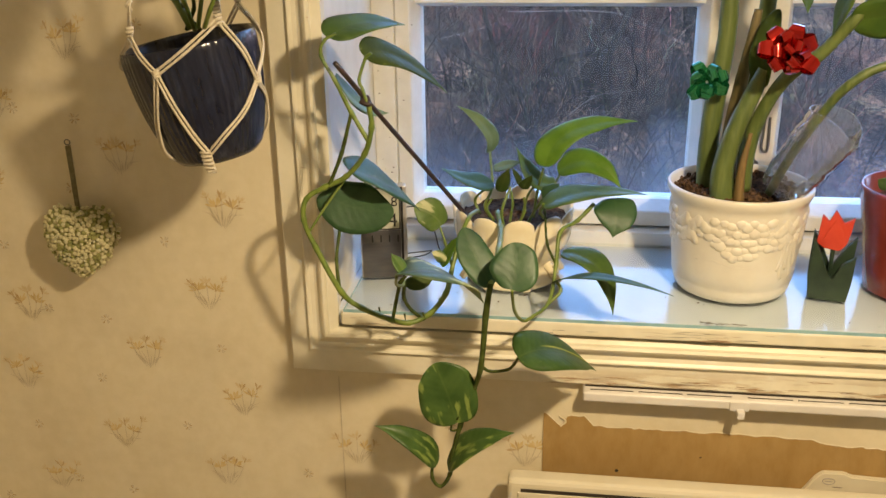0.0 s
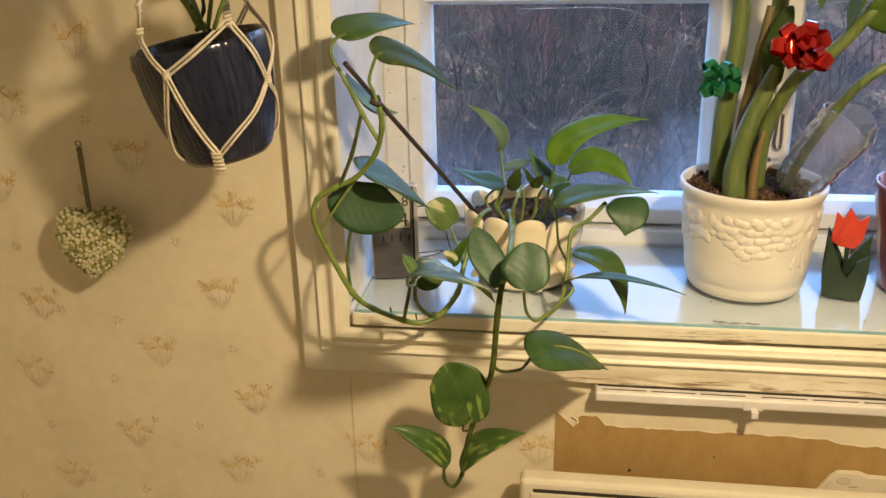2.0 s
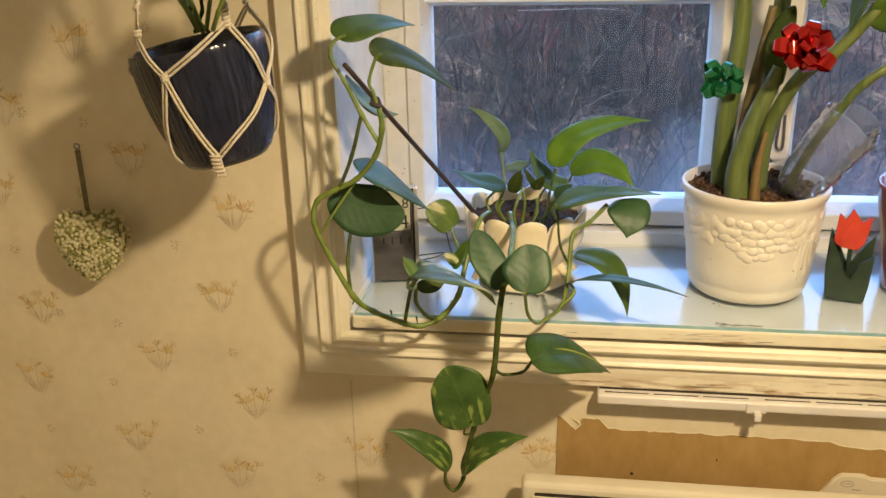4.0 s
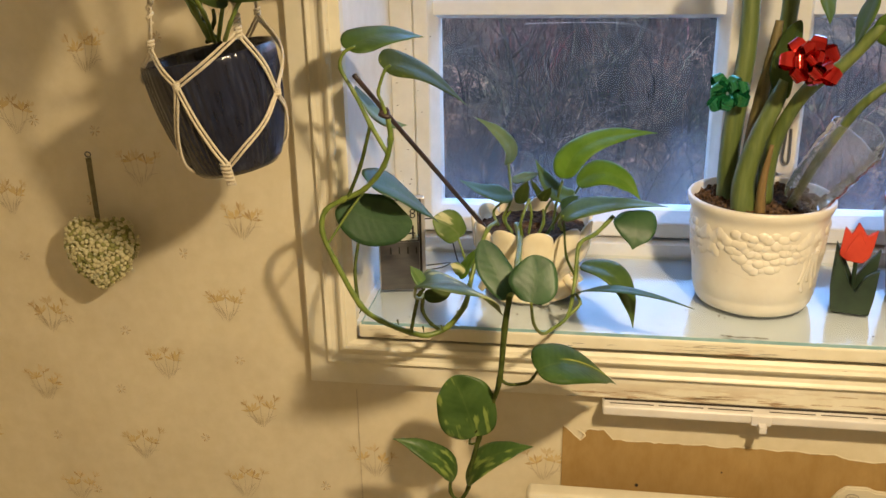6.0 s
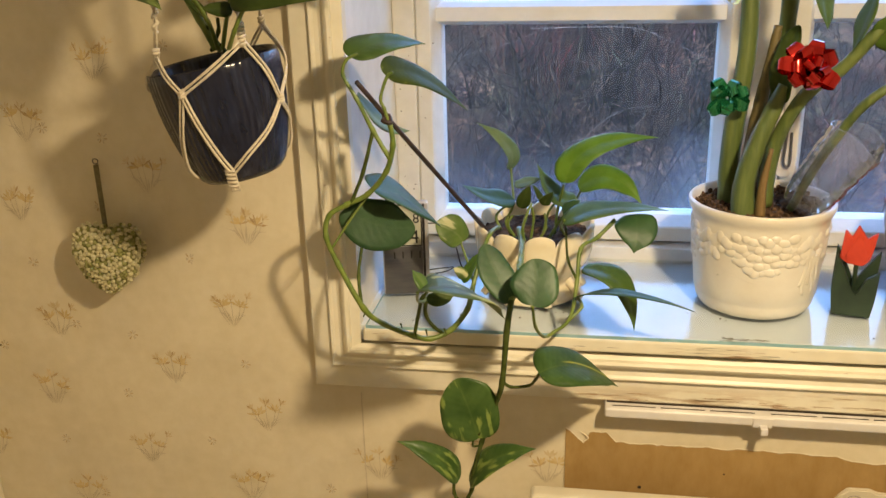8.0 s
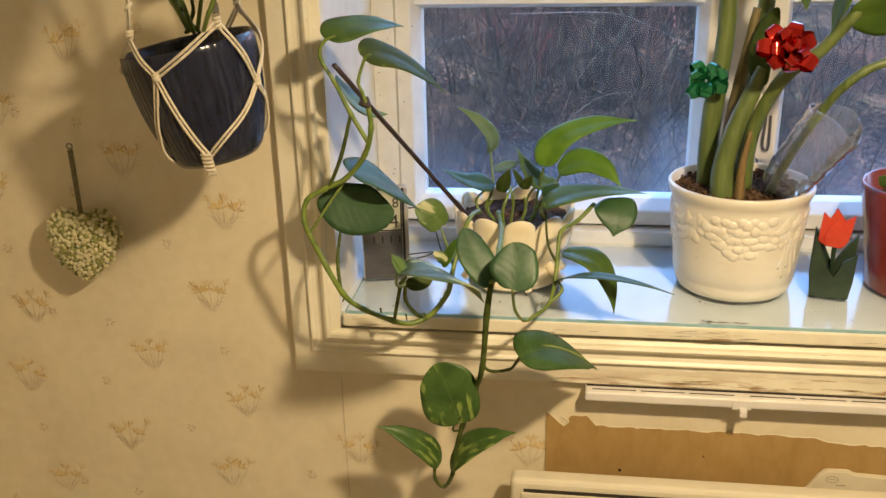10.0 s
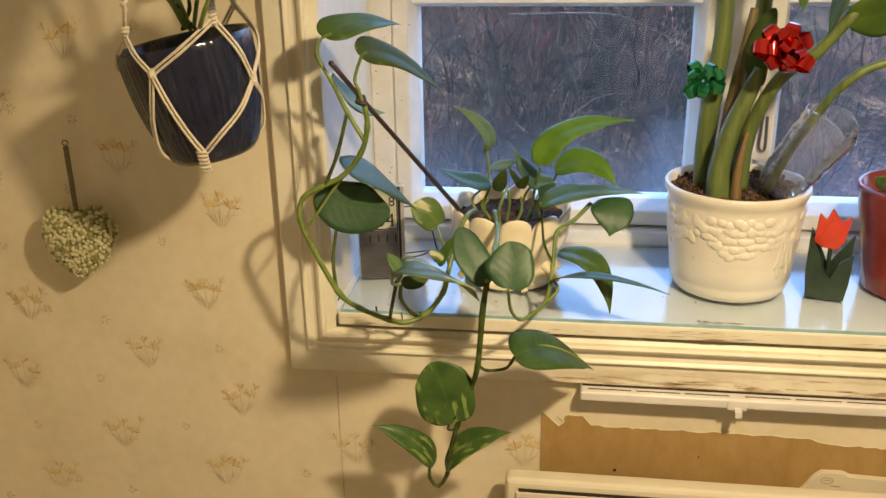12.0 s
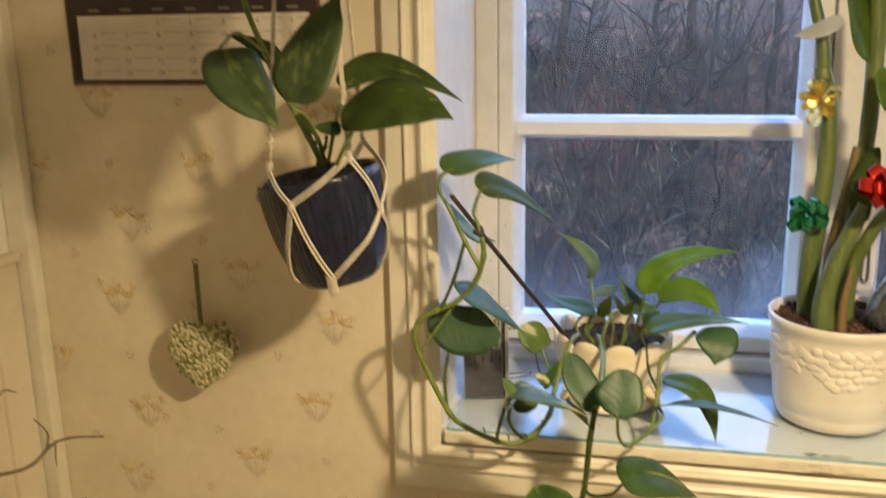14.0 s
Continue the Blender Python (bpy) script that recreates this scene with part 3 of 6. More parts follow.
# bare board where the paper is torn away below the window
def torn_patch():
    rnd = random.Random(7)
    top, x = [], 0.313
    while x < 1.3:
        base = 0.8225 - 0.84 * (x - 0.313) if x < 0.337 else 0.8195 if x < 0.363 else 0.8065 if x < 0.625 else max(0.799, 0.8065 - 0.4 * (x - 0.625))
        top.append((x, base + rnd.uniform(-0.0014, 0.0014)))
        x += rnd.uniform(0.003, 0.012)
    bm = bmesh.new()
    for (xa, za), (xb, zb) in zip(top, top[1:]):
        v = [bm.verts.new(p) for p in ((xa, -0.0015, 0.35), (xb, -0.0015, 0.35), (xb, -0.0015, zb), (xa, -0.0015, za))]
        bm.faces.new(v)
    bmesh.ops.remove_doubles(bm, verts=bm.verts, dist=1e-5)
    part("bare_board", bm, HARDBOARD, wall_north, "bare brown board where the wallpaper is torn off")
    bm = bmesh.new()
    for (xa, za), (xb, zb) in zip(top, top[1:]):
        wa, wb = rnd.uniform(0.0002, 0.0009), rnd.uniform(0.0002, 0.0009)
        bm.faces.new([bm.verts.new(p) for p in ((xa, -0.0022, za - wa), (xb, -0.0022, zb - wb), (xb, -0.0018, zb + 0.001), (xa, -0.0018, za + 0.001))])
    part("torn_edge", bm, WALLPAPER, wall_north, "ragged paper edge")
    bm = bmesh.new()
    curl = [[bm.verts.new((0.3330 + 0.0052 * math.sin(0.42 * j) + i * 0.0009 * math.sin(math.pi * j / 8), -0.002 - 0.0012 * math.sin(math.pi * i / 3), 0.8030 + 0.0018 * j)) for i in range(4)] for j in range(9)]
    for a, b in zip(curl, curl[1:]):
        for i in range(3):
            bm.faces.new((a[i], a[i + 1], b[i + 1], b[i]))
    part("paper_flap", bm, WALLPAPER, wall_north, "torn flap of paper curling off the wall")
    for cx, cz, r in ((0.403, 0.746, 0.0022), (0.50, 0.772, 0.0012)):
        bm = bmesh.new()
        bmesh.ops.create_circle(bm, cap_ends=True, radius=r, segments=10, matrix=Matrix.Translation((cx, -0.0024, cz)) @ Matrix.Rotation(math.pi / 2, 4, "X"))
        part("nail_hole", bm, DARK, wall_north)


torn_patch()

# ---- window: casing, frame, sashes ----
casing = empty("window_trim", "cream painted moulded window casing, chipped along its lower edge", "window casing", kind="structure")
def cas_profile(flat):
    """Inset and depth across the casing: a flat band of the given width, a small step, a cove and a rounded lip."""
    return [(0.0, 0.0), (0.0, -0.012), (0.0018, -0.0138), (flat - 0.0022, -0.0142), (flat - 0.0018, -0.0182), (flat - 0.0004, -0.0196), (flat + 0.0014, -0.0192), (flat + 0.004, -0.0170),
            (flat + 0.0085, -0.0158), (flat + 0.0130, -0.0172), (flat + 0.0162, -0.0212), (flat + 0.0176, -0.0240), (flat + 0.0205, -0.0256), (flat + 0.0236, -0.0240), (flat + 0.0245, -0.0190), (0.0605, -0.0150), (0.0605, 0.0)]


CAS_SIDE, CAS_LOW = cas_profile(0.0255), cas_profile(0.0315)
for side in ("left", "right", "top", "bottom"):
    part("casing_" + side, ring_piece_bm((0.0105, 1.0855, 0.868, 1.955), CAS_SIDE, side, CAS_LOW), CASING, casing)

sill = empty("window_sill", "white painted deep window sill with a worn front edge", "window sill", kind="structure")
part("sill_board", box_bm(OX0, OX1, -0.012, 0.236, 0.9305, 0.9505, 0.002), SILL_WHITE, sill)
part("sill_nosing", box_bm(OX0 + 0.010, OX1 - 0.010, -0.0235, -0.0125, 0.9350, 0.9505, 0.0022), CASING, sill, "cream nosing with cracked paint")
plate_bm = box_bm(0.079, 1.017, -0.0225, 0.2245, 0.9511, 0.955)
for f in plate_bm.faces:
    h = f.calc_center_median().z - 0.95305
    f.material_index = 0 if h > 0.0015 else 2 if h < -0.0015 or f.calc_center_median().y > 0.2 else 1
plate = tagged(link("glass_plate", plate_bm, [PLATE, PLATE_EDGE, CLEAR]), "clear glass plate with a blue-green edge lying on the sill", "glass plate")
plate.visible_shadow = False

for name, dims in (("reveal_left", (OX0 - 0.004, OX0 + 0.003, 0.0, 0.24, 0.95, OZ1)), ("reveal_right", (OX1 - 0.003, OX1 + 0.004, 0.0, 0.24, 0.95, OZ1)), ("reveal_top", (OX0, OX1, 0.0, 0.24, OZ1 - 0.003, OZ1 + 0.004))):
    part(name, box_bm(*dims), SASH, casing)

frame_1 = empty("window_frame", "white painted fixed wooden window frame with a middle post", "window frame", kind="structure")
part("frame_post_left", box_bm(OX0 + 0.003, 0.0986, 0.238, 0.33, 0.95, OZ1, 0.002), SASH, frame_1)
part("frame_post_middle", box_bm(0.523, 0.573, 0.238, 0.33, 0.95, OZ1, 0.002), SASH, frame_1)
part("frame_post_right", box_bm(0.999, OX1 - 0.003, 0.238, 0.33, 0.95, OZ1, 0.002), SASH, frame_1)
part("frame_bottom", box_bm(OX0 + 0.003, OX1 - 0.003, 0.225, 0.34, 0.948, 0.972, 0.002), SASH, frame_1)
part("frame_top", box_bm(OX0 + 0.003, OX1 - 0.003, 0.236, 0.34, OZ1 - 0.03, OZ1 - 0.003, 0.002), SASH, frame_1)

SASH_PROFILE = [(0.0, 0.245), (0.0, 0.243), (0.002, 0.241), (0.019, 0.241), (0.021, 0.243), (0.030, 0.270), (0.030, 0.300), (0.0, 0.300)]


def sash(name, x0, x1):
    z0, z1 = 0.976, OZ1 - 0.032
    ob = empty(name, "white painted casement sash with horizontal glazing bars, closed", "window", kind="structure")
    for side in ("left", "right", "top", "bottom"):
        part("sash_" + side, ring_piece_bm((x0, x1, z0, z1), SASH_PROFILE, side), SASH, ob)
    for zc in (1.279, 1.57):
        bm = bmesh.new()
        prof = [(zc - 0.015, 0.272), (zc - 0.009, 0.256), (zc + 0.009, 0.256), (zc + 0.015, 0.272), (zc + 0.015, 0.296), (zc - 0.015, 0.296)]
        rows = [[bm.verts.new((x, y, z)) for z, y in prof] for x in (x0 + 0.022, x1 - 0.022)]
        for k in range(6):
            bm.faces.new((rows[0][k], rows[0][(k + 1) % 6], rows[1][(k + 1) % 6], rows[1][k]))
        part("glazing_bar", bm, BAR_SKY_TINT, ob, "white glazing bar with blue sky light put into its paint")
    cuts = (z0 + 0.028, 1.266, 1.292, 1.557, 1.583, z1 - 0.028)
    for k in range(3):
        pb = box_bm(x0 + 0.027, x1 - 0.027, 0.284, 0.287, cuts[2 * k], cuts[2 * k + 1])
        for f in pb.faces:
            f.material_index = 0 if f.calc_center_median().y < 0.2845 else 1
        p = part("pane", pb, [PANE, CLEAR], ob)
        p.visible_shadow = False
    return ob


sash("window_1", 0.099, 0.521)
sash("window_2", 0.575, 0.997)

def paint_cracks():
    """Fine dark splits and lifted flakes along the sill nosing and the low trim."""
    rnd = random.Random(41)

    def ragged(x, w, z, h, y, mat, owner, name):
        n = 9
        low = [(x + w * k / n, y, z - h * math.sin(math.pi * k / n) ** 0.6 * rnd.uniform(0.2, 1)) for k in range(n + 1)]
        high = [(x + w * k / n, y, z + h * math.sin(math.pi * k / n) ** 0.6 * rnd.uniform(0.2, 1)) for k in range(1, n)]
        bm = bmesh.new()
        bm.faces.new([bm.verts.new(p) for p in low + high[::-1]])
        part(name, bm, mat, owner)

    for _ in range(64):
        x = rnd.choice((rnd.uniform(0.40, 0.56), rnd.uniform(0.3, 0.95), rnd.uniform(0.085, 0.14)))
        ragged(x, rnd.uniform(0.006, 0.028), rnd.uniform(0.9375, 0.9465), rnd.uniform(0.00015, 0.0004), -0.0238, DARK if rnd.random() < 0.5 else CHIP, sill, "paint_crack")
    for _ in range(60):
        x = 0.30 + 0.65 * rnd.random() ** 0.8
        ragged(x, rnd.uniform(0.006, 0.045), rnd.uniform(0.8700, 0.8900) if rnd.random() < 0.35 else rnd.uniform(0.8695, 0.8770), rnd.uniform(0.0003, 0.0012), -0.0146, CHIP, casing, "bare_wood_patch")

    for x, w, z, h in ((0.470, 0.050, 0.9362, 0.0011), (0.489, 0.028, 0.9378, 0.0009), (0.430, 0.012, 0.9440, 0.0005)):
        ragged(x, w, z, h, -0.0240, CHIP, sill, "paint_crack")
        ragged(x + w * 0.2, w * 0.6, z, h * 0.4, -0.0242, DARK, sill, "paint_crack")
    bm = bmesh.new()
    for k in range(26):
        cx, cy, r = 0.484 + 0.046 * rnd.random(), -0.0165 + rnd.gauss(0, 0.0014), rnd.uniform(0.0006, 0.0022)
        bm.faces.new([bm.verts.new((cx + 2.2 * r * math.cos(a) * rnd.uniform(0.6, 1), cy + 0.6 * r * math.sin(a), 0.9553 + 0.00001 * k)) for a in [j * 0.785 for j in range(8)]])
    part("grime", bm, STAIN, plate, "dark smear of grime")


paint_cracks()

# window catch on the middle post
catch = empty("window_catch", "white painted metal window catch on the middle post", "window catch")
catch_bm = bmesh.new()
outline = [(0.5785 + 0.0125 * math.cos(a), 1.0845 + 0.0125 * math.sin(a)) for a in [math.pi + k * math.pi / 10 for k in range(11)]] + [(0.591, 1.152), (0.566, 1.152)]
catch_face = catch_bm.faces.new([catch_bm.verts.new((x, 0.232, z)) for x, z in outline])
for v in bmesh.ops.extrude_face_region(catch_bm, geom=[catch_face])["geom"]:
    if isinstance(v, bmesh.types.BMVert):
        v.co.y = 0.2405
bmesh.ops.bevel(catch_bm, geom=list(catch_bm.edges), offset=0.0012, segments=2, affect="EDGES")
part("plate", catch_bm, RAIL, catch)
part("lever", tube_bm([(0.578, 0.229, 1.140), (0.5765, 0.226, 1.112), (0.576, 0.226, 1.094), (0.580, 0.226, 1.088), (0.584, 0.226, 1.094), (0.5835, 0.229, 1.132)], 0.0017, 0.0017, 8), STEEL, catch, "grey steel wire lever")

# ---- rail and heater under the window ----
rail = empty("wall_rail", "white slotted plastic rail under the window casing", "wall rail")
rail_body = part("rail_body", box_bm(0.3575, 1.25, -0.030, 0.0, 0.8550, 0.8672, 0.0035, segs=3), RAIL, rail)
for k in range(14):
    x = 0.366 + k * 0.0545 + (0.012 if k > 2 else 0)
    part("slot", box_bm(x, x + 0.049, -0.0236, -0.0208, 0.8668, 0.8675), DARK, rail_body)
    part("slot_lip", box_bm(x, x + 0.049, -0.0256, -0.0238, 0.8670, 0.8680, 0.0003), RAIL, rail_body)
part("clip", box_bm(0.5285, 0.5365, -0.0410, -0.028, 0.8500, 0.8580, 0.001), RAIL, rail)
part("clip_plate", box_bm(0.521, 0.5425, -0.0318, -0.0285, 0.8545, 0.8662, 0.001), RAIL, rail)

# thin dark strip added as the shade between casing and rail
part("gap", box_bm(0.36, 1.08, -0.0152, -0.0142, 0.8674, 0.8693), DARK, rail, "dark strip standing in for the shade under the casing")

heater = empty("panel_heater", "cream enamelled electric panel heater with a slotted front", "heater")
HX0, HX1, HY0, HY1, HZ0, HZ1 = 0.274, 1.20, -0.062, -0.036, 0.36, 0.7645
shell = part("shell", box_bm(HX0, HX1, HY0, HY1, HZ0, HZ1, 0.009, segs=4), HEATER, heater)
for k in range(9):
    z = HZ1 - 0.0115 - k * 0.0125
    part("slot", box_bm(HX0 + 0.016, HX1 - 0.016, HY0 - 0.0010, HY0 + 0.002, z - 0.0042, z), DARK, shell)
    part("louvre", box_bm(HX0 + 0.013, HX1 - 0.013, HY0 - 0.003, HY0 + 0.001, z - 0.0118, z - 0.0042, 0.0012), HEATER, shell)
bracket = empty("heater_bracket", "white plastic wall bracket behind the heater", "bracket")
bb = bmesh.new()
face = bb.faces.new([bb.verts.new((x, -0.009, z)) for x, z in ((0.606, 0.728), (0.620, 0.740), (0.631, 0.7590), (0.639, 0.7665), (0.664, 0.7670), (0.671, 0.7630), (0.74, 0.7600), (0.74, 0.70), (0.606, 0.70))])
grown = bmesh.ops.extrude_face_region(bb, geom=[face])
for v in grown["geom"]:
    if isinstance(v, bmesh.types.BMVert):
        v.co.y = -0.002
bmesh.ops.bevel(bb, geom=list(bb.edges), offset=0.0015, segments=2, affect="EDGES")
part("bracket_plate", bb, HEATER, bracket)
part("screw_ring", tube_bm([(0.6465 + 0.007 * math.cos(a), -0.0095, 0.7555 + 0.0040 * math.sin(a)) for a in [k * math.pi / 6 for k in range(13)]], 0.0005, sides=6, steps=2), INK_PALE, bracket)
part("screw_slot", box_bm(0.6425, 0.6505, -0.0098, -0.0085, 0.7552, 0.7558), INK_PALE, bracket)
part("mark", box_bm(0.652, 0.662, -0.0096, -0.0088, 0.7475, 0.7482), INK, bracket)


# ---- leaves ----
def leaf_bm(base, mid, tip, normal, width, fold, wave, seed, full):
    """A heart-shaped blade on a bent midrib from base over mid to tip, folded along it; UV in metres across and along."""
    bm = bmesh.new()
    uv = bm.loops.layers.uv.new("blade")
    rows, cols = 22, 10
    ea, eb = (0.50, 0.44) if full else (0.86, 0.46)
    peak = eb / (ea + eb)
    top = (1 - peak) ** ea * peak ** eb
    bend = mid * 2 - (base + tip) / 2
    length = (mid - base).length + (tip - mid).length
    grid = []
    for i in range(rows + 1):
        s = 0.5 - 0.5 * math.cos(math.pi * i / rows)
        f = (1 - s) ** ea * s ** eb / top
        if s > 0.78:
            f *= 1 - (0.20 if full else 0.55) * (s - 0.78) / 0.22
        p = base * (1 - s) ** 2 + bend * (2 * s * (1 - s)) + tip * s * s - base
        d = ((bend - base) * (1 - s) + (tip - bend) * s).normalized()
        n = (normal - d * normal.dot(d)).normalized()
        side = d.cross(n)
        row = []
        for j in range(cols + 1):
            u = 2 * j / cols - 1
            half = f * width / 2 * (1 + 0.05 * math.sin(8 * s + seed + (2.0 if u > 0 else 0.0)))
            x = u * half
            back = abs(u) ** 1.5 * (1 - s) ** 7 * s ** 0.4 * (0.20 if full else 0.06) * length
            lift = fold * abs(x) * (1 - 0.75 * u * u) + wave * width * abs(u) * u * u * math.sin(s * 8 + seed + (1.9 if u > 0 else 0)) * (1 - s) * min(1.0, s * 6)
            row.append((bm.verts.new(p + side * x - d * back + n * lift), (x, s * length - back)))
        grid.append(row)
    for a, b in zip(grid, grid[1:]):
        for j in range(cols):
            four = (a[j], a[j + 1], b[j + 1], b[j])
            face = bm.faces.new([q[0] for q in four])
            for loop, q in zip(face.loops, four):
                loop[uv].uv = q[1]
    return bm


def leaf(plant, base, mid, tip, normal, width, mat=None, fold=0.22, wave=0.05, full=False, name="leaf"):
    base, mid, tip, normal = Vector(base), Vector(mid), Vector(tip), Vector(normal)
    ob = part(name, leaf_bm(base, mid, tip, normal, width, fold, wave, base.x * 40 + tip.z * 17, full), mat or LEAF, plant, smooth=True)
    ob.location = base
    sol = ob.modifiers.new("thickness", "SOLIDIFY")
    sol.thickness, sol.offset = 0.0006, 0.0
    return ob


def blade(plant, base, tip, normal, width, arch=0.0, **more):
    """A leaf whose midrib bows by arch along its normal."""
    base, tip = Vector(base), Vector(tip)
    return leaf(plant, base, (base + tip) / 2 + Vector(normal).normalized() * arch, tip, normal, width, **more)


def vine(plant, pts, r0, r1=None, mat=None, name="stem", knots=0.22, wobble=0.12):
    return part(name, tube_bm(pts, r0, r1, 8, 7, wobble=wobble, knots=knots), mat or STEM, plant, smooth=True)


def soil_bm(radius, z, rough=0.004, dome=0.003):
    bm = bmesh.new()
    bmesh.ops.create_circle(bm, cap_ends=True, cap_tris=True, radius=radius, segments=40)
    for _ in range(4):
        bmesh.ops.subdivide_edges(bm, edges=[e for e in bm.edges if e.calc_length() > 0.007], cuts=1)
    bmesh.ops.triangulate(bm, faces=bm.faces)
    for v in bm.verts:
        d = v.co.length / radius
        v.co.z = z + dome * (1 - d * d) + rough * noise.noise(v.co * 120) + rough * 0.8 * noise.noise(v.co * 330)
    return bm


def crumbs_bm(radius, z, count, seed, size=0.0022):
    bm = bmesh.new()
    rnd = random.Random(seed)
    for _ in range(count):
        a, r = rnd.uniform(0, 6.283), radius * math.sqrt(rnd.random())
        s = size * rnd.uniform(0.4, 1.4)
        m = Matrix.Translation((r * math.cos(a), r * math.sin(a), z + s * 0.5)) @ Euler((rnd.uniform(0, 3), rnd.uniform(0, 3), rnd.uniform(0, 3))).to_matrix().to_4x4() @ Matrix.Diagonal((s, s * rnd.uniform(0.5, 1), s * rnd.uniform(0.4, 1), 1))
        bmesh.ops.create_icosphere(bm, subdivisions=1, radius=1.0, matrix=m)
    return bm


# ---- hanging pot in its knotted cord net ----
HPR, HPH = 0.0618, 0.113
HP_BASE, HP_TOP = Vector((0.000, -0.147, 1.1700)), Vector((-0.0205, -0.151, 1.2895))
hp_z = (HP_TOP - HP_BASE).normalized()
hp_x = (Vector((1, 0, 0)) - hp_z * hp_z.x).normalized()
HP_M = Matrix.Translation(HP_BASE) @ Matrix((hp_x, hp_z.cross(hp_x), hp_z)).transposed().to_4x4()


def hang_radius(z):
    s = max(0.0, min(1.0, z / HPH))
    return HPR * (0.62 + 0.38 * (1 - (1 - s) ** 2.2)) * (1 - 0.25 * max(0.0, 1 - z / 0.012) ** 2)


hanging_pot = empty("hanging_pot", "dark blue glazed pot with scored sides in a cord net", "plant pot")
hanging_pot.matrix_basis = HP_M
prof = [(0.002, 0.0), (HPR * 0.44, 0.0)]
prof += [(hang_radius(HPH * k / 20), HPH * (k - 0.55) / 20) for k in range(1, 20)]
prof += [(HPR * 1.0, HPH - 0.002), (HPR * 0.985, HPH), (HPR * 0.95, HPH - 0.001), (HPR * 0.94, HPH - 0.006), (HPR * 0.92, HPH - 0.020), (0.002, HPH - 0.020)]
part("pot_body", lathe_bm(prof, 320, lambda r, z, a, i: (r * (1 + (0.009 * math.sin(58 * a + 1.2 * math.sin(z * 70)) * (0.6 + 0.4 * math.sin(7 * a)) * min(1.0, z / 0.02) if 2 <= i <= 20 else 0)), z)), BLUE_GLAZE, hanging_pot, smooth=True)
part("soil", soil_bm(HPR * 0.925, HPH - 0.016), SOIL, hanging_pot, smooth=True)

net = empty("cord_net", "off-white knotted cotton cord hanger holding the blue pot", "plant hanger")
TOPS = [radians(-67.7 + a) for a in (30, 122, 316)]
MIDS = [radians(-67.7 + a) for a in (57, 192, 331)]
GATHER, HOOK = Vector((-0.014, -0.150, 1.86)), Vector((-0.014, -0.150, ZC - 0.004))


def net_point(a, z, out=0.003):
    r = hang_radius(z) + out
    return HP_M @ Vector((r * math.cos(a), r * math.sin(a), z))


def knot(pos, axis, size, turns=5, fat=0.0028):
    axis = Vector(axis).normalized()
    side = axis.orthogonal().normalized()
    other = axis.cross(side)
    pts = []
    for k in range(turns * 6 + 1):
        a = k * math.pi / 3
        pts.append(Vector(pos) + axis * size * (k / (turns * 6) - 0.5) * 2 + (side * math.cos(a) + other * math.sin(a)) * fat)
    return part("knot", tube_bm(pts, 0.0016, sides=6, steps=2, wobble=0.2), CORD, net, smooth=True)


def cord(pts, gap=0.0017, r=0.0013):
    mid = HP_M @ Vector((0, 0, HPH / 2))
    for s in (-1, 1):
        shifted = []
        for i, p in enumerate(pts):
            q = Vector(pts[min(i + 1, len(pts) - 1)]) - Vector(pts[max(i - 1, 0)])
            sid = q.cross(Vector((p[0] - mid.x, p[1] - mid.y, 0)))
            sid = sid.normalized() if sid.length > 1e-9 else Vector((1, 0, 0))
            shifted.append(Vector(p) + sid * gap * s)
        part("cord", tube_bm(shifted, r, sides=6, steps=8, wobble=0.2), CORD, net, smooth=True)


ZTOPS, ZMID = (HPH + 0.015, HPH + 0.018, HPH + 0.016), 0.064
LOW = radians(-67.7 - 12)
bottom = net_point(LOW, 0.012, 0.0035)
mids_z = (ZMID + 0.004, ZMID, ZMID + 0.031)


def low_run(start, z, under):
    """Way of a cord from a side knot down to the gathering at the foot of the pot, over the front or round underneath."""
    turn = (LOW - start + math.pi) % (2 * math.pi) - math.pi
    if abs(turn) < 1.7 and not under:
        return [net_point(start + turn * 0.30, z * 0.68, 0.003), net_point(start + turn * 0.68, z * 0.32 + 0.006, 0.003)]
    out = math.copysign(1.0, -turn)
    return [net_point(start + 0.42 * out, 0.044, 0.003), net_point(start + 0.66 * out, 0.012, 0.002), HP_M @ Vector((0, 0, -0.003))]


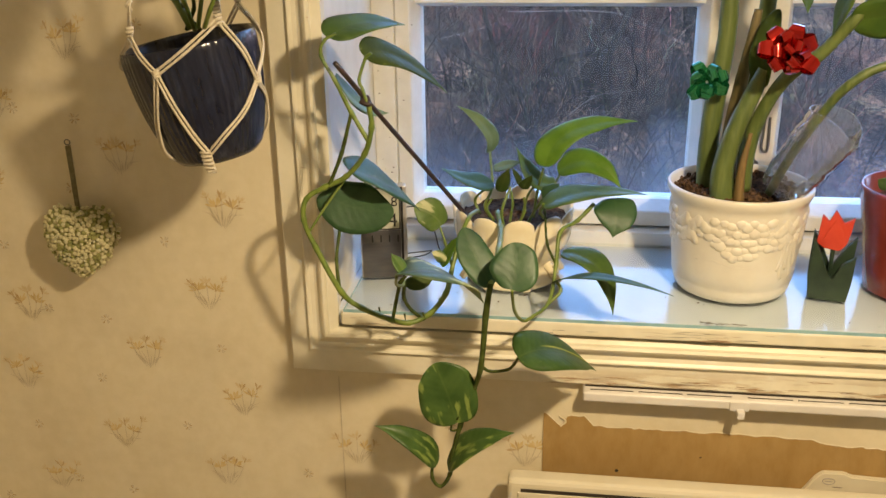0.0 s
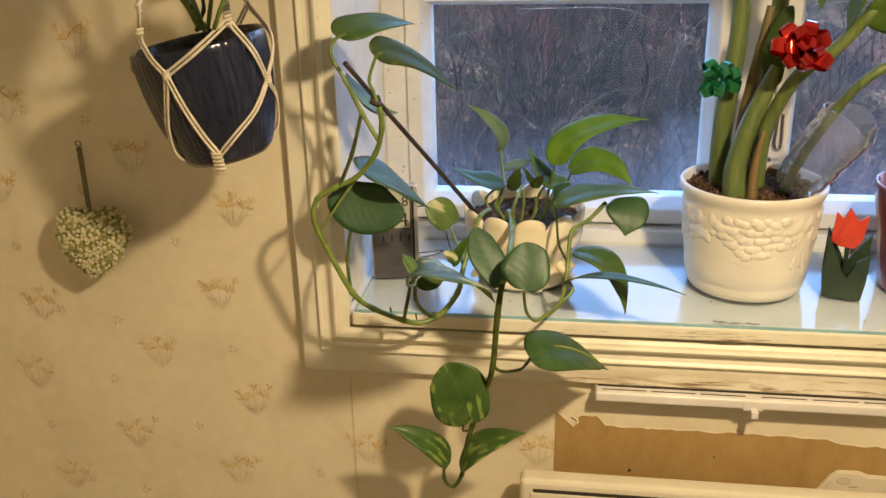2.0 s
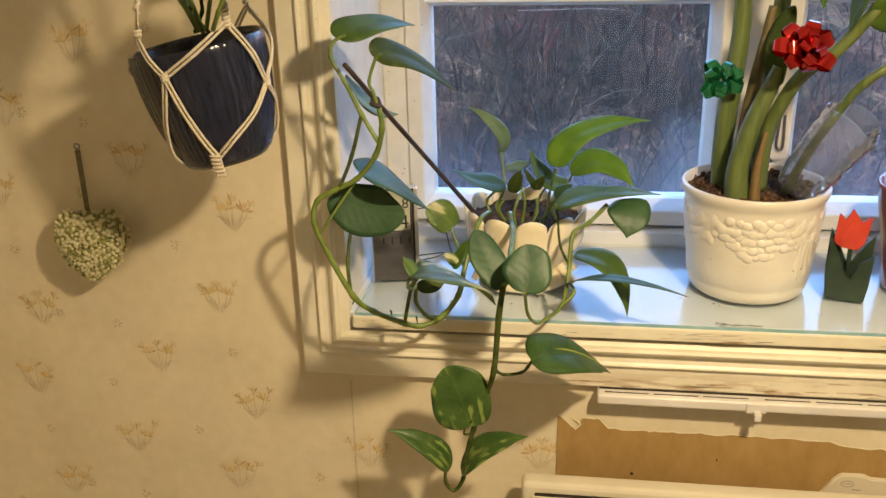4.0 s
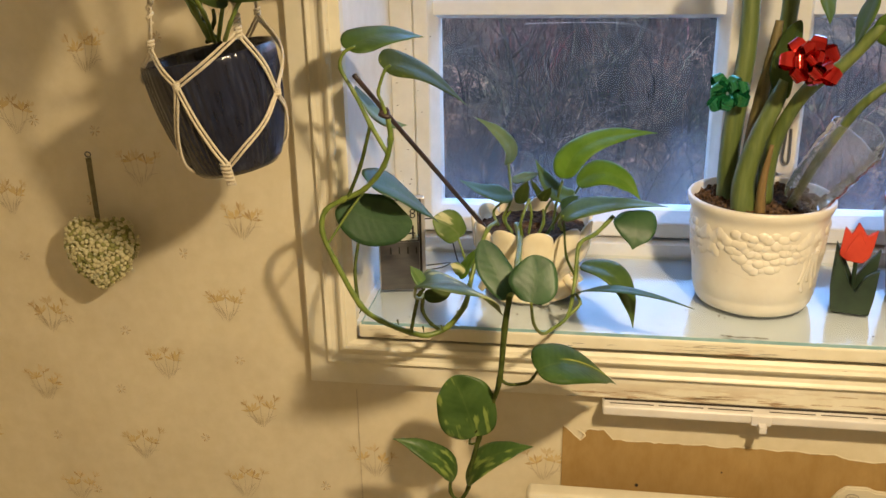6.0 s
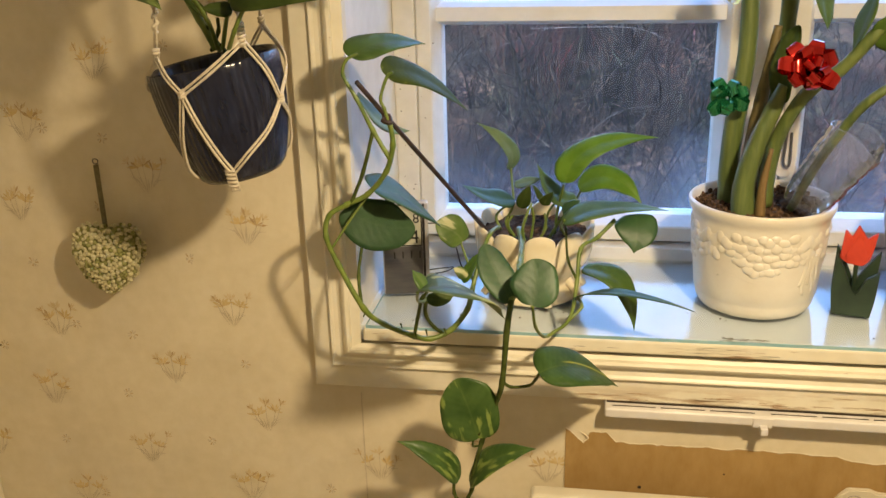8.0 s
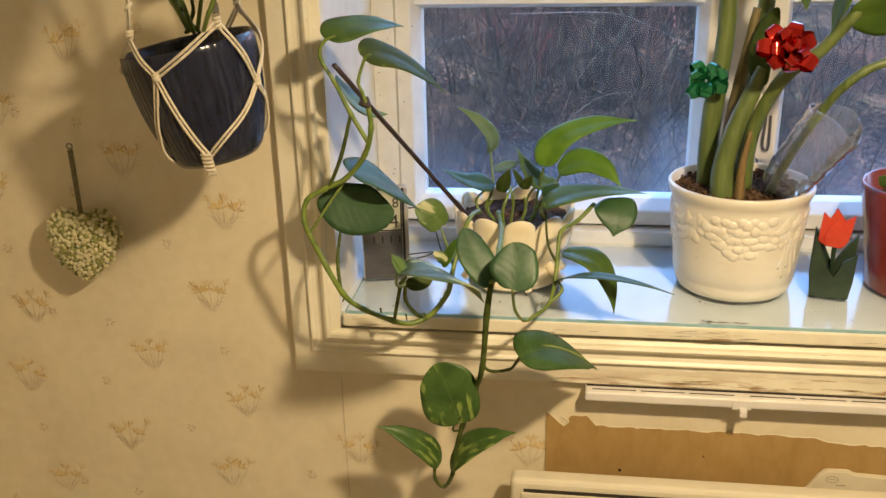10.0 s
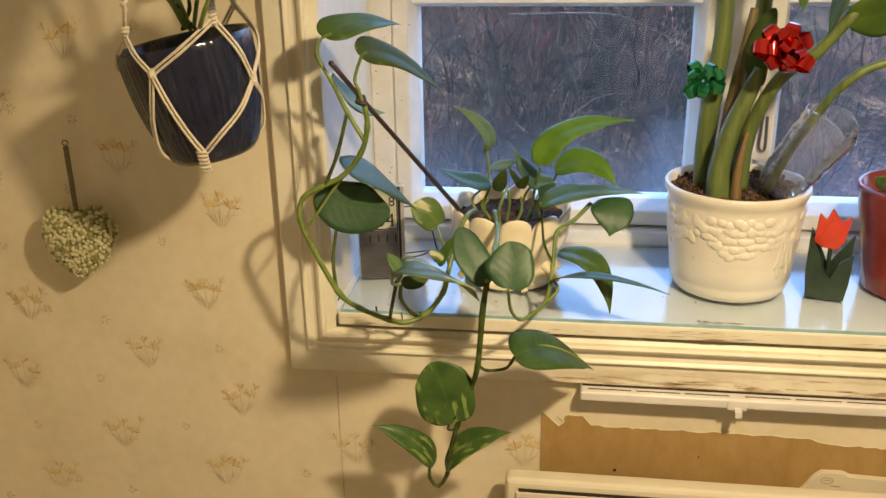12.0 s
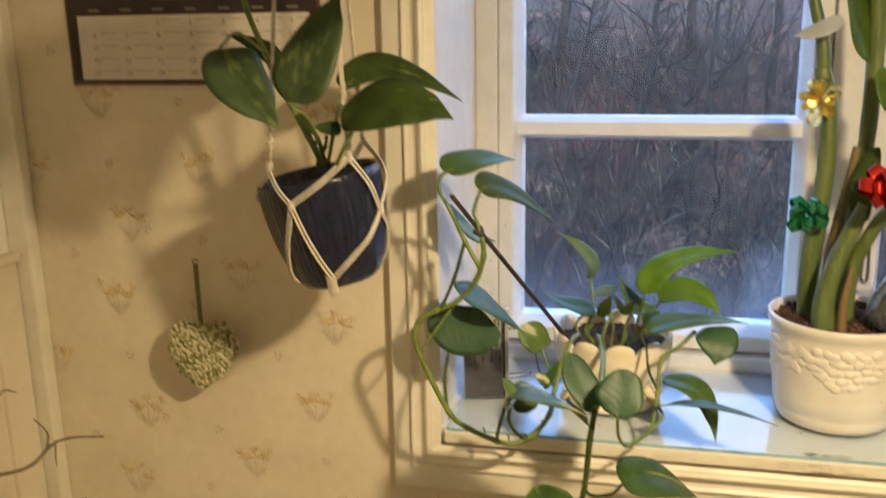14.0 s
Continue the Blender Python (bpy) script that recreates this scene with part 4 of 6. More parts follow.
for k in range(3):
    at, am = TOPS[k], MIDS[k]
    before, after = MIDS[k - 1] - (2 * math.pi if k == 0 else 0), TOPS[(k + 1) % 3] + (2 * math.pi if k == 2 else 0)
    t0 = net_point(at, ZTOPS[k], 0.0015)
    m0 = net_point(am, mids_z[k], 0.003)
    for aim, z in ((am, mids_z[k]), (before, mids_z[k - 1])):
        cord([t0, net_point(at + (aim - at) * 0.5, (ZTOPS[k] + z) / 2, 0.0050), net_point(aim, z, 0.003)])
    for under, aim in ((True, at), (False, after)):
        cord([m0, *low_run(am, mids_z[k], under), bottom + Vector((0.003 * math.cos(aim), 0.003 * math.sin(aim), 0.003))])
    knot(m0, net_point(am, ZMID + 0.02) - net_point(am, ZMID), 0.0034, 3, 0.0025)
    d = (GATHER - t0).normalized()
    knot(t0 + d * 0.005, d, 0.010 if k == 0 else 0.003, 6 if k == 0 else 2, 0.0024)
    cord([t0.lerp(GATHER, f) for f in (0.015, 0.3, 0.7, 1.0)], 0.0012, 0.0012)
    sd = d.orthogonal().normalized()
    ot = d.cross(sd)
    twist = tube_bm([t0 + d * (0.022 + 0.0013 * j) + (sd * math.cos(j * 0.9) + ot * math.sin(j * 0.9)) * 0.0020 for j in range(36)], 0.0015, sides=6, steps=2)
    part("twisted_section", twist, CORD, net, smooth=True)
knot(GATHER, (0, 0, 1), 0.016, 6, 0.004)
cord([GATHER, GATHER.lerp(HOOK, 0.5), HOOK], 0.0012, 0.0014)
down = HP_M.to_3x3() @ Vector((0, 0, -1))
for s in (-0.0030, -0.0010, 0.0010, 0.0030):
    b0 = bottom + Vector((s * 0.92, -0.001 + s * 0.38, 0.004))
    part("cord", tube_bm([b0, b0 + down * 0.010, b0 + down * 0.019], 0.0014, sides=6, steps=3), CORD, net, smooth=True)
for k in range(5):
    part("wrap", tube_bm([bottom + down * (-0.005 + k * 0.0036) + Vector((0.0042 * math.cos(a), 0.0030 * math.sin(a) - 0.001, 0)) for a in [j * math.pi / 4 for j in range(9)]], 0.0013, sides=6, steps=3), CORD, net, smooth=True)
hook = empty("ceiling_hook", "small brass hook screwed into the ceiling", "hook")
part("hook_wire", tube_bm([HOOK + Vector((0, 0, 0.005)), HOOK + Vector((0.006, 0, 0.0)), HOOK + Vector((0, 0, -0.006)), HOOK + Vector((-0.006, 0, 0.0))], 0.0015, sides=8), STEEL, hook, smooth=True)

hanging_plant = empty("pothos_plant", "green pothos plant growing in the hanging blue pot", "house plant")
leaf(hanging_plant, (-0.067, -0.240, 1.405), (-0.048, -0.250, 1.374), (-0.010, -0.260, 1.337), (0.44, -0.70, 0.57), 0.056, mat=LEAF_HANG, fold=0.5)
leaf(hanging_plant, (0.003, -0.250, 1.359), (0.014, -0.235, 1.404), (0.032, -0.205, 1.453), (-0.13, -0.88, 0.46), 0.059, mat=LEAF_HANG)
leaf(hanging_plant, (0.002, -0.130, 1.365), (0.046, -0.110, 1.381), (0.117, -0.090, 1.346), (0.34, -0.68, 0.65), 0.034, mat=LEAF_DEEP)
leaf(hanging_plant, (0.027, -0.205, 1.340), (0.083, -0.210, 1.354), (0.134, -0.215, 1.342), (-0.07, -0.65, 0.76), 0.060, mat=LEAF_DEEP)
leaf(hanging_plant, (-0.058, -0.130, 1.382), (-0.088, -0.125, 1.406), (-0.124, -0.115, 1.415), (0.38, -0.29, 0.88), 0.031, mat=LEAF_DEEP)
leaf(hanging_plant, (0.021, -0.190, 1.328), (0.010, -0.195, 1.331), (-0.003, -0.200, 1.332), (0.34, -0.49, 0.80), 0.020, mat=LEAF_DEEP)
leaf(hanging_plant, (-0.034, -0.160, 1.339), (-0.021, -0.165, 1.330), (-0.011, -0.170, 1.318), (0.48, -0.46, 0.75), 0.012, mat=LEAF_DEEP)
blade(hanging_plant, (0.085, -0.255, 1.486), (0.012, -0.355, 1.480), (0.77, -0.54, 0.32), 0.080, mat=LEAF_DEEP, full=True)
blade(hanging_plant, (0.130, -0.295, 1.482), (0.055, -0.395, 1.477), (0.77, -0.54, 0.32), 0.062, mat=LEAF_DEEP, full=True)
vine(hanging_plant, [(0.050, -0.225, 1.500), (0.095, -0.255, 1.502), (0.130, -0.295, 1.482)], 0.0018, 0.0014)
vine(hanging_plant, [(-0.014, -0.150, 1.290), (-0.025, -0.155, 1.318), (-0.051, -0.150, 1.362), (-0.071, -0.140, 1.397), (-0.093, -0.130, 1.443), (-0.090, -0.140, 1.485), (-0.030, -0.180, 1.510), (0.050, -0.225, 1.500), (0.085, -0.255, 1.486)], 0.0034, 0.0024)
vine(hanging_plant, [(-0.009, -0.155, 1.290), (-0.002, -0.190, 1.320), (0.004, -0.235, 1.346), (-0.003, -0.250, 1.355)], 0.0022, 0.0016)
vine(hanging_plant, [(0.019, -0.200, 1.298), (0.032, -0.216, 1.315), (0.043, -0.218, 1.333), (0.054, -0.214, 1.345)], 0.0021, 0.0014)
vine(hanging_plant, [(-0.008, -0.150, 1.290), (-0.001, -0.145, 1.325), (0.005, -0.130, 1.366)], 0.0022, 0.0016)
vine(hanging_plant, [(-0.071, -0.140, 1.397), (-0.071, -0.200, 1.418), (-0.066, -0.249, 1.407)], 0.0016, 0.0014)
vine(hanging_plant, [(-0.023, -0.140, 1.288), (-0.010, -0.150, 1.307), (0.003, -0.180, 1.321)], 0.0020, 0.0016, mat=STEM_DARK)
vine(hanging_plant, [(-0.009, -0.140, 1.287), (-0.019, -0.150, 1.305), (-0.015, -0.160, 1.316)], 0.0020, 0.0016, mat=STEM_DARK)

# ---- dried flower heart on the wall ----
heart = empty("dried_flower_heart", "heart of pale green dried flower buds hung on an olive ribbon", "wall decoration")
HC = Vector((-0.2265, -0.004, 1.0235))


def heart_inside(u, v):
    return (u * u + v * v - 1) ** 3 - u * u * v ** 3 < 0 or u * u + (v - 0.25) ** 2 < 0.85


def heart_edge(ang):
    lo, hi = 0.0, 2.0
    for _ in range(24):
        mid = (lo + hi) / 2
        lo, hi = (mid, hi) if heart_inside(mid * math.cos(ang), mid * math.sin(ang)) else (lo, mid)
    return lo


def bud_mesh(mat):
    bm = bmesh.new()
    bmesh.ops.create_icosphere(bm, subdivisions=2, radius=1.0)
    for v in bm.verts:
        v.co *= 1 + 0.18 * noise.noise(v.co * 2.5)
    me = bpy.data.meshes.new("bud")
    bm.to_mesh(me)
    bm.free()
    me.materials.append(mat)
    me.shade_smooth()
    return me


def heart_buds():
    rnd = random.Random(11)
    core = bmesh.new()
    bmesh.ops.create_uvsphere(core, u_segments=40, v_segments=16, radius=1.0)
    for v in core.verts:
        x, y, z = v.co
        ang = math.atan2(z, x)
        r = math.hypot(x, z)
        lo = heart_edge(ang)
        v.co = Vector((HC.x + 0.0375 * r * lo * math.cos(ang), HC.y - 0.025 + y * 0.021, HC.z + 0.0385 * r * lo * math.sin(ang)))
    part("core", core, BUD_GREEN, heart, smooth=True)
    pale, green = bud_mesh(BUD_PALE), bud_mesh(BUD_GREEN)
    placed = []
    for _ in range(9000):
        u, v = rnd.uniform(-1.25, 1.25), rnd.uniform(-1.1, 1.3)
        inside = heart_inside(u * 0.97, v * 0.97)
        if len(placed) > 330 or not inside or any((u - a) ** 2 + (v - b) ** 2 < 0.0090 for a, b in placed):
            continue
        placed.append((u, v))
        edge = min(1.0, math.hypot(u, v) / heart_edge(math.atan2(v, u)))
        depth = 0.0215 * math.sqrt(1 - edge * edge) + 0.0255
        ob = new("bud", pale if rnd.random() < 0.72 else green)
        ob.parent = heart
        s = rnd.uniform(0.0019, 0.0033)
        ob.matrix_basis = Matrix.LocRotScale((HC.x + u * 0.0385 + v * 0.003 + rnd.uniform(-0.0004, 0.0004), HC.y - depth, HC.z + v * 0.0395), Euler((rnd.uniform(0, 3), rnd.uniform(0, 3), 0)), (s, s, s * rnd.uniform(0.9, 1.4)))


heart_buds()
part("ribbon", tube_bm([HC + Vector((-0.001, -0.022, 0.030)), HC + Vector((-0.008, -0.010, 0.07)), HC + Vector((-0.0115, -0.004, 0.115))], 0.0028, 0.0032, 8, flat=0.25), RIBBON, heart, "flat olive ribbon")
part("hanging_loop", tube_bm([HC + Vector((-0.0115 + 0.0035 * math.cos(a), -0.004, 0.119 + 0.003 * math.sin(a))) for a in [k * math.pi / 4 for k in range(9)]], 0.0007, sides=6), STEEL, heart, "thin wire loop on a pin", True)

# ---- wall calendar ----
cal = empty("wall_calendar", "wall calendar with a dark header and a cream month page", "calendar")
CX0, CX1, CZ0, CZ1 = -0.381, -0.062, 1.357, 1.66
part("backing", box_bm(CX0, CX1, -0.004, -0.001, CZ0, CZ1), CARD_BROWN, cal)
header = part("header", box_bm(CX0 + 0.003, CX1 - 0.003, -0.0048, -0.0041, CZ0 + 0.004, CZ1 - 0.003), CARD_DARK, cal)
page = part("page", box_bm(CX0 + 0.0155, CX1 - 0.012, -0.0056, -0.0049, CZ0 + 0.0065, 1.4375), PAGE, cal)


def text(parent, body, x, y, z, size, mat, name="printed_text"):
    cu = bpy.data.curves.new(name, "FONT")
    cu.body, cu.size, cu.align_x = body, size, "CENTER"
    cu.materials.append(mat)
    ob = new(name, cu)
    ob.parent = parent
    ob.matrix_basis = pose(x, y, z, 90, 0, 0)
    return ob


def bars(parent, x0, x1, y, z0, z1, mat):
    return part("printed_bar", box_bm(x0, x1, y - 0.0002, y, z0, z1), mat, parent)


COLX = [-0.344 + 0.0415 * k for k in range(7)]
day = 1
for row in range(5):
    for col in range(7):
        if (row == 0 and col < 2) or day > 31:
            continue
        text(page, str(day), COLX[col], -0.0060, 1.4265 - row * 0.0145, 0.0085, INK)
        bars(page, COLX[col] + 0.006, COLX[col] + 0.030, -0.0057, 1.4315 - row * 0.0145, 1.4325 - row * 0.0145, INK_PALE)
        day += 1
for col in range(7):
    bars(header, COLX[col] - 0.006, COLX[col] + 0.008, -0.0050, 1.4425, 1.4450, INK)
bars(header, -0.262, -0.20, -0.0050, 1.4545, 1.463, INK)

# ---- thermometer on the sill ----
th = empty("digital_thermometer", "grey digital thermometer with a number display standing on the sill", "thermometer")
th.matrix_basis = pose(0.0825, 0.066, 0.9555, 0, 0, 11) @ pose(0, 0, 0, -5)
TW, TH_ = 0.0575, 0.117
part("case", box_bm(0, TW, 0.0012, 0.017, 0, TH_, 0.002), SILVER, th)
front_plate = part("front_plate", box_bm(0.0015, TW - 0.008, 0.0, 0.0014, 0.001, 0.062, 0.0005), STEEL, th, "brushed grey lower plate")
part("side_strip", box_bm(TW - 0.0075, TW - 0.0045, -0.0002, 0.0014, 0.001, TH_ - 0.001, 0.0005), BLACK, th, "dark glossy side strip")
display = part("display", box_bm(0.003, TW - 0.0095, 0.0002, 0.0016, 0.064, TH_ - 0.003), LCD, th, "grey number display")
part("display_frame", box_bm(0.002, TW - 0.008, 0.0006, 0.0018, 0.0625, TH_ - 0.0015), BLACK, th)
for body, x, z, size in ((".8", 0.0405, 0.092, 0.017), ("54", 0.034, 0.0665, 0.024)):
    text(display, body, x, -0.0001, z, size, BLACK, "display_digits")
for k in range(4):
    part("vent", box_bm(0.0135 + k * 0.0105, 0.0155 + k * 0.0105, -0.0004, 0.0006, 0.047, 0.056, 0.0004), BLACK, front_plate)
part("wire", tube_bm([(0.057, 0.012, 0.028), (0.078, 0.008, 0.031), (0.088, 0.02, 0.028), (0.078, 0.012, 0.025), (0.057, 0.014, 0.021)], 0.0008, sides=6), BLACK, th, "thin black wire")
part("wire", tube_bm([(0.057, 0.012, 0.088), (0.072, 0.010, 0.086), (0.090, 0.010, 0.060), (0.098, 0.016, 0.030), (0.112, 0.03, 0.012)], 0.0009, sides=6), BLACK, th, "thin black wire")

# ---- cream scalloped pot with trailing pothos ----
CPX, CPY, CPZ = 0.267, 0.098, 0.9552
cream_pot = empty("scalloped_pot", "cream glazed ceramic pot shaped like an open flower, on small feet", "plant pot")
cream_pot.location = (CPX, CPY, CPZ)
cream_pot.rotation_euler = (0, 0, radians(-70 + 22))
cream_pot.scale = (0.98, 0.98, 1.0)


def petal(r, z, a, i):
    lobe = abs(math.cos(a * 5.5))
    t = max(0.0, min(1.0, (z - 0.03) / 0.06))
    rr = r * (1 + 0.10 * t ** 1.5 * (lobe ** 0.4 - 0.85))
    return rr, z + 0.019 * t ** 2 * (lobe ** 0.4 - 0.72)


cp_prof = [(0.002, 0.004), (0.045, 0.004), (0.052, 0.0), (0.058, 0.004), (0.057, 0.010), (0.050, 0.016), (0.047, 0.021), (0.050, 0.028), (0.060, 0.038), (0.069, 0.050), (0.0725, 0.060), (0.0735, 0.070), (0.0742, 0.082), (0.0750, 0.0905), (0.0735, 0.0925), (0.0705, 0.0905), (0.0685, 0.082), (0.067, 0.074), (0.002, 0.074)]
cream_body = part("pot_body", lathe_bm(cp_prof, 176, petal), CREAM_CERAMIC, cream_pot, smooth=True)
part("soil", soil_bm(0.0665, 0.080), SOIL, cream_pot, smooth=True)
for k in range(8):
    a = k * math.pi / 4 + math.pi / 8
    bm = tube_bm([(0.047 * math.cos(a), 0.047 * math.sin(a), 0.026), (0.058 * math.cos(a), 0.058 * math.sin(a), 0.014), (0.066 * math.cos(a), 0.066 * math.sin(a), 0.0045)], 0.006, 0.0045, 10)
    part("foot", bm, CREAM_CERAMIC, cream_body, smooth=True)
    loop = tube_bm([((0.060 + 0.004 * math.cos(b)) * math.cos(a), (0.060 + 0.004 * math.cos(b)) * math.sin(a), 0.020 + 0.005 * math.sin(b)) for b in [j * math.pi / 3 for j in range(7)]], 0.0018, sides=6, steps=3)
    part("curl", loop, CREAM_CERAMIC, cream_body, smooth=True)

stick = tagged(link("plant_stick", tube_bm([(0.112, -0.125, 1.256), (0.139, -0.060, 1.192), (0.174, 0.004, 1.120), (0.219, 0.072, 1.034)], 0.0024, 0.0027, 10), STICK, smooth=True), "dark brown plant stick leaning out of the cream pot", "plant stick")
pothos = empty("pothos_plant", "trailing pothos with glossy green leaves, spilling from the cream pot", "house plant")
leaf(pothos, (0.105, -0.112, 1.277), (0.127, -0.080, 1.287), (0.164, -0.040, 1.280), (0.30, -0.29, 0.91), 0.039, mat=LEAF)
leaf(pothos, (0.138, -0.115, 1.261), (0.163, -0.080, 1.255), (0.206, -0.040, 1.212), (0.71, -0.20, 0.68), 0.036, mat=LEAF_DEEP)
leaf(pothos, (0.095, -0.060, 1.233), (0.115, -0.045, 1.200), (0.142, -0.030, 1.188), (0.71, -0.07, 0.70), 0.031, mat=LEAF_PALE)
leaf(pothos, (0.081, -0.085, 1.117), (0.116, -0.080, 1.098), (0.153, -0.075, 1.096), (0.20, -0.95, 0.24), 0.054, mat=LEAF_WAXY, full=True, fold=0.06)
leaf(pothos, (0.113, -0.100, 1.146), (0.141, -0.065, 1.123), (0.173, -0.030, 1.081), (0.66, 0.13, 0.74), 0.062, mat=LEAF_WAXY)
leaf(pothos, (0.189, 0.020, 1.047), (0.179, 0.015, 1.061), (0.160, 0.010, 1.071), (0.54, -0.77, 0.33), 0.037, mat=LEAF_CREAM, full=True)
leaf(pothos, (0.194, -0.020, 1.014), (0.203, -0.020, 1.030), (0.214, -0.020, 1.049), (-0.74, -0.52, 0.42), 0.021, mat=LEAF_LIGHT)
leaf(pothos, (0.199, -0.030, 1.022), (0.193, -0.030, 1.029), (0.185, -0.030, 1.033), (0.34, -0.83, 0.44), 0.013, mat=LEAF_CREAM)
leaf(pothos, (0.183, -0.222, 1.085), (0.221, -0.205, 1.081), (0.256, -0.168, 1.037), (0.37, 0.29, 0.88), 0.067, mat=LEAF_BLOOM)
leaf(pothos, (0.189, -0.214, 1.084), (0.183, -0.212, 1.092), (0.176, -0.210, 1.101), (0.60, -0.54, 0.59), 0.014, mat=LEAF_VAR)
leaf(pothos, (0.180, -0.165, 1.054), (0.192, -0.155, 1.049), (0.206, -0.150, 1.054), (0.42, -0.73, 0.53), 0.014, mat=LEAF_DEEP)
leaf(pothos, (0.258, -0.128, 1.039), (0.242, -0.116, 1.065), (0.229, -0.100, 1.088), (0.35, -0.71, 0.61), 0.035, mat=LEAF_WAXY, full=True, fold=0.1)
leaf(pothos, (0.282, -0.158, 1.048), (0.284, -0.147, 1.068), (0.281, -0.135, 1.087), (0.07, -0.86, 0.51), 0.047, mat=LEAF_WAXY, full=True, fold=0.1)
leaf(pothos, (0.306, 0.020, 1.120), (0.333, 0.040, 1.155), (0.406, 0.060, 1.163), (-0.17, -0.49, 0.86), 0.038, mat=LEAF_LIGHT)
leaf(pothos, (0.320, 0.070, 1.100), (0.357, 0.060, 1.115), (0.391, 0.050, 1.088), (-0.03, -0.58, 0.81), 0.036, mat=LEAF_LIGHT)
leaf(pothos, (0.306, 0.000, 1.079), (0.353, 0.015, 1.093), (0.420, 0.030, 1.087), (-0.04, -0.12, 0.99), 0.042, mat=LEAF)
leaf(pothos, (0.383, 0.020, 1.085), (0.385, -0.000, 1.072), (0.382, -0.010, 1.050), (0.10, -0.76, 0.65), 0.048, mat=LEAF_WAXY, fold=0.12)
leaf(pothos, (0.328, -0.010, 1.030), (0.369, -0.030, 1.021), (0.385, -0.045, 0.973), (0.51, -0.41, 0.76), 0.037, mat=LEAF)
leaf(pothos, (0.321, -0.035, 1.005), (0.372, -0.060, 1.023), (0.443, -0.080, 1.014), (-0.02, 0.14, 0.99), 0.026, mat=LEAF_WAXY)
leaf(pothos, (0.235, 0.110, 1.110), (0.236, 0.100, 1.140), (0.199, 0.090, 1.171), (0.78, -0.55, 0.28), 0.024, mat=LEAF_PALE)
leaf(pothos, (0.244, 0.070, 1.084), (0.219, 0.060, 1.089), (0.186, 0.050, 1.106), (0.40, -0.19, 0.90), 0.035, mat=LEAF_WAXY)
leaf(pothos, (0.241, 0.120, 1.088), (0.256, 0.120, 1.091), (0.275, 0.120, 1.097), (-0.23, -0.40, 0.89), 0.020, mat=LEAF_PALE)
leaf(pothos, (0.254, 0.050, 1.080), (0.259, 0.045, 1.095), (0.265, 0.040, 1.111), (0.01, -0.95, -0.31), 0.016, mat=LEAF_DEEP)
leaf(pothos, (0.317, 0.050, 1.091), (0.293, 0.055, 1.097), (0.272, 0.060, 1.130), (0.54, -0.42, 0.73), 0.033, mat=LEAF)
leaf(pothos, (0.280, 0.040, 1.088), (0.285, 0.035, 1.096), (0.292, 0.030, 1.107), (-0.01, -0.89, -0.46), 0.013, mat=LEAF_DEEP)
leaf(pothos, (0.282, 0.050, 1.084), (0.275, 0.050, 1.096), (0.267, 0.050, 1.109), (0.68, -0.61, 0.41), 0.010, mat=LEAF_DEEP)
leaf(pothos, (0.306, 0.030, 1.078), (0.313, 0.030, 1.088), (0.323, 0.030, 1.097), (-0.62, -0.55, 0.56), 0.024, mat=LEAF_WAXY)
leaf(pothos, (0.289, -0.150, 0.971), (0.325, -0.122, 0.966), (0.370, -0.058, 0.911), (0.57, 0.04, 0.82), 0.062, mat=LEAF_STREAK)
leaf(pothos, (0.222, -0.112, 0.868), (0.212, -0.112, 0.903), (0.198, -0.108, 0.937), (0.19, -0.97, 0.12), 0.065, mat=LEAF_VAR, full=True, fold=0.08)
leaf(pothos, (0.198, -0.107, 0.809), (0.177, -0.117, 0.844), (0.133, -0.122, 0.864), (0.63, -0.47, 0.62), 0.030, mat=LEAF_VAR)
leaf(pothos, (0.211, -0.107, 0.807), (0.239, -0.117, 0.846), (0.285, -0.122, 0.866), (-0.61, -0.43, 0.66), 0.035, mat=LEAF_VAR)
vine(pothos, [(0.251, 0.060, 1.051), (0.257, 0.025, 1.046), (0.262, -0.060, 1.052), (0.259, -0.130, 1.039)], 0.0034, 0.0032)
vine(pothos, [(0.259, -0.128, 1.041), (0.254, -0.125, 1.003), (0.249, -0.122, 0.944), (0.239, -0.102, 0.903), (0.225, -0.107, 0.861), (0.216, -0.107, 0.823), (0.213, -0.107, 0.798), (0.203, -0.107, 0.781), (0.193, -0.107, 0.792), (0.195, -0.107, 0.822)], 0.0032, 0.0018, mat=STEM_DARK)
vine(pothos, [(0.249, -0.122, 0.944), (0.258, -0.112, 0.933), (0.276, -0.112, 0.936), (0.284, -0.130, 0.953), (0.289, -0.150, 0.971)], 0.0018, 0.0015, mat=STEM_DARK)
vine(pothos, [(0.239, -0.102, 0.905), (0.222, -0.112, 0.872)], 0.0014, 0.0012, mat=STEM_DARK)
vine(pothos, [(0.223, -0.107, 0.856), (0.215, -0.107, 0.855), (0.217, -0.112, 0.868)], 0.0013, 0.0012, mat=STEM_DARK)
vine(pothos, [(0.207, -0.030, 1.011), (0.204, -0.055, 0.995), (0.187, -0.065, 0.974), (0.166, -0.075, 0.967), (0.147, -0.085, 0.975), (0.120, -0.100, 0.994), (0.103, -0.115, 1.018), (0.079, -0.115, 1.066), (0.068, -0.115, 1.096), (0.071, -0.110, 1.117), (0.089, -0.105, 1.128), (0.112, -0.105, 1.140), (0.133, -0.110, 1.165), (0.142, -0.115, 1.193), (0.140, -0.115, 1.215)], 0.0031, 0.0026)
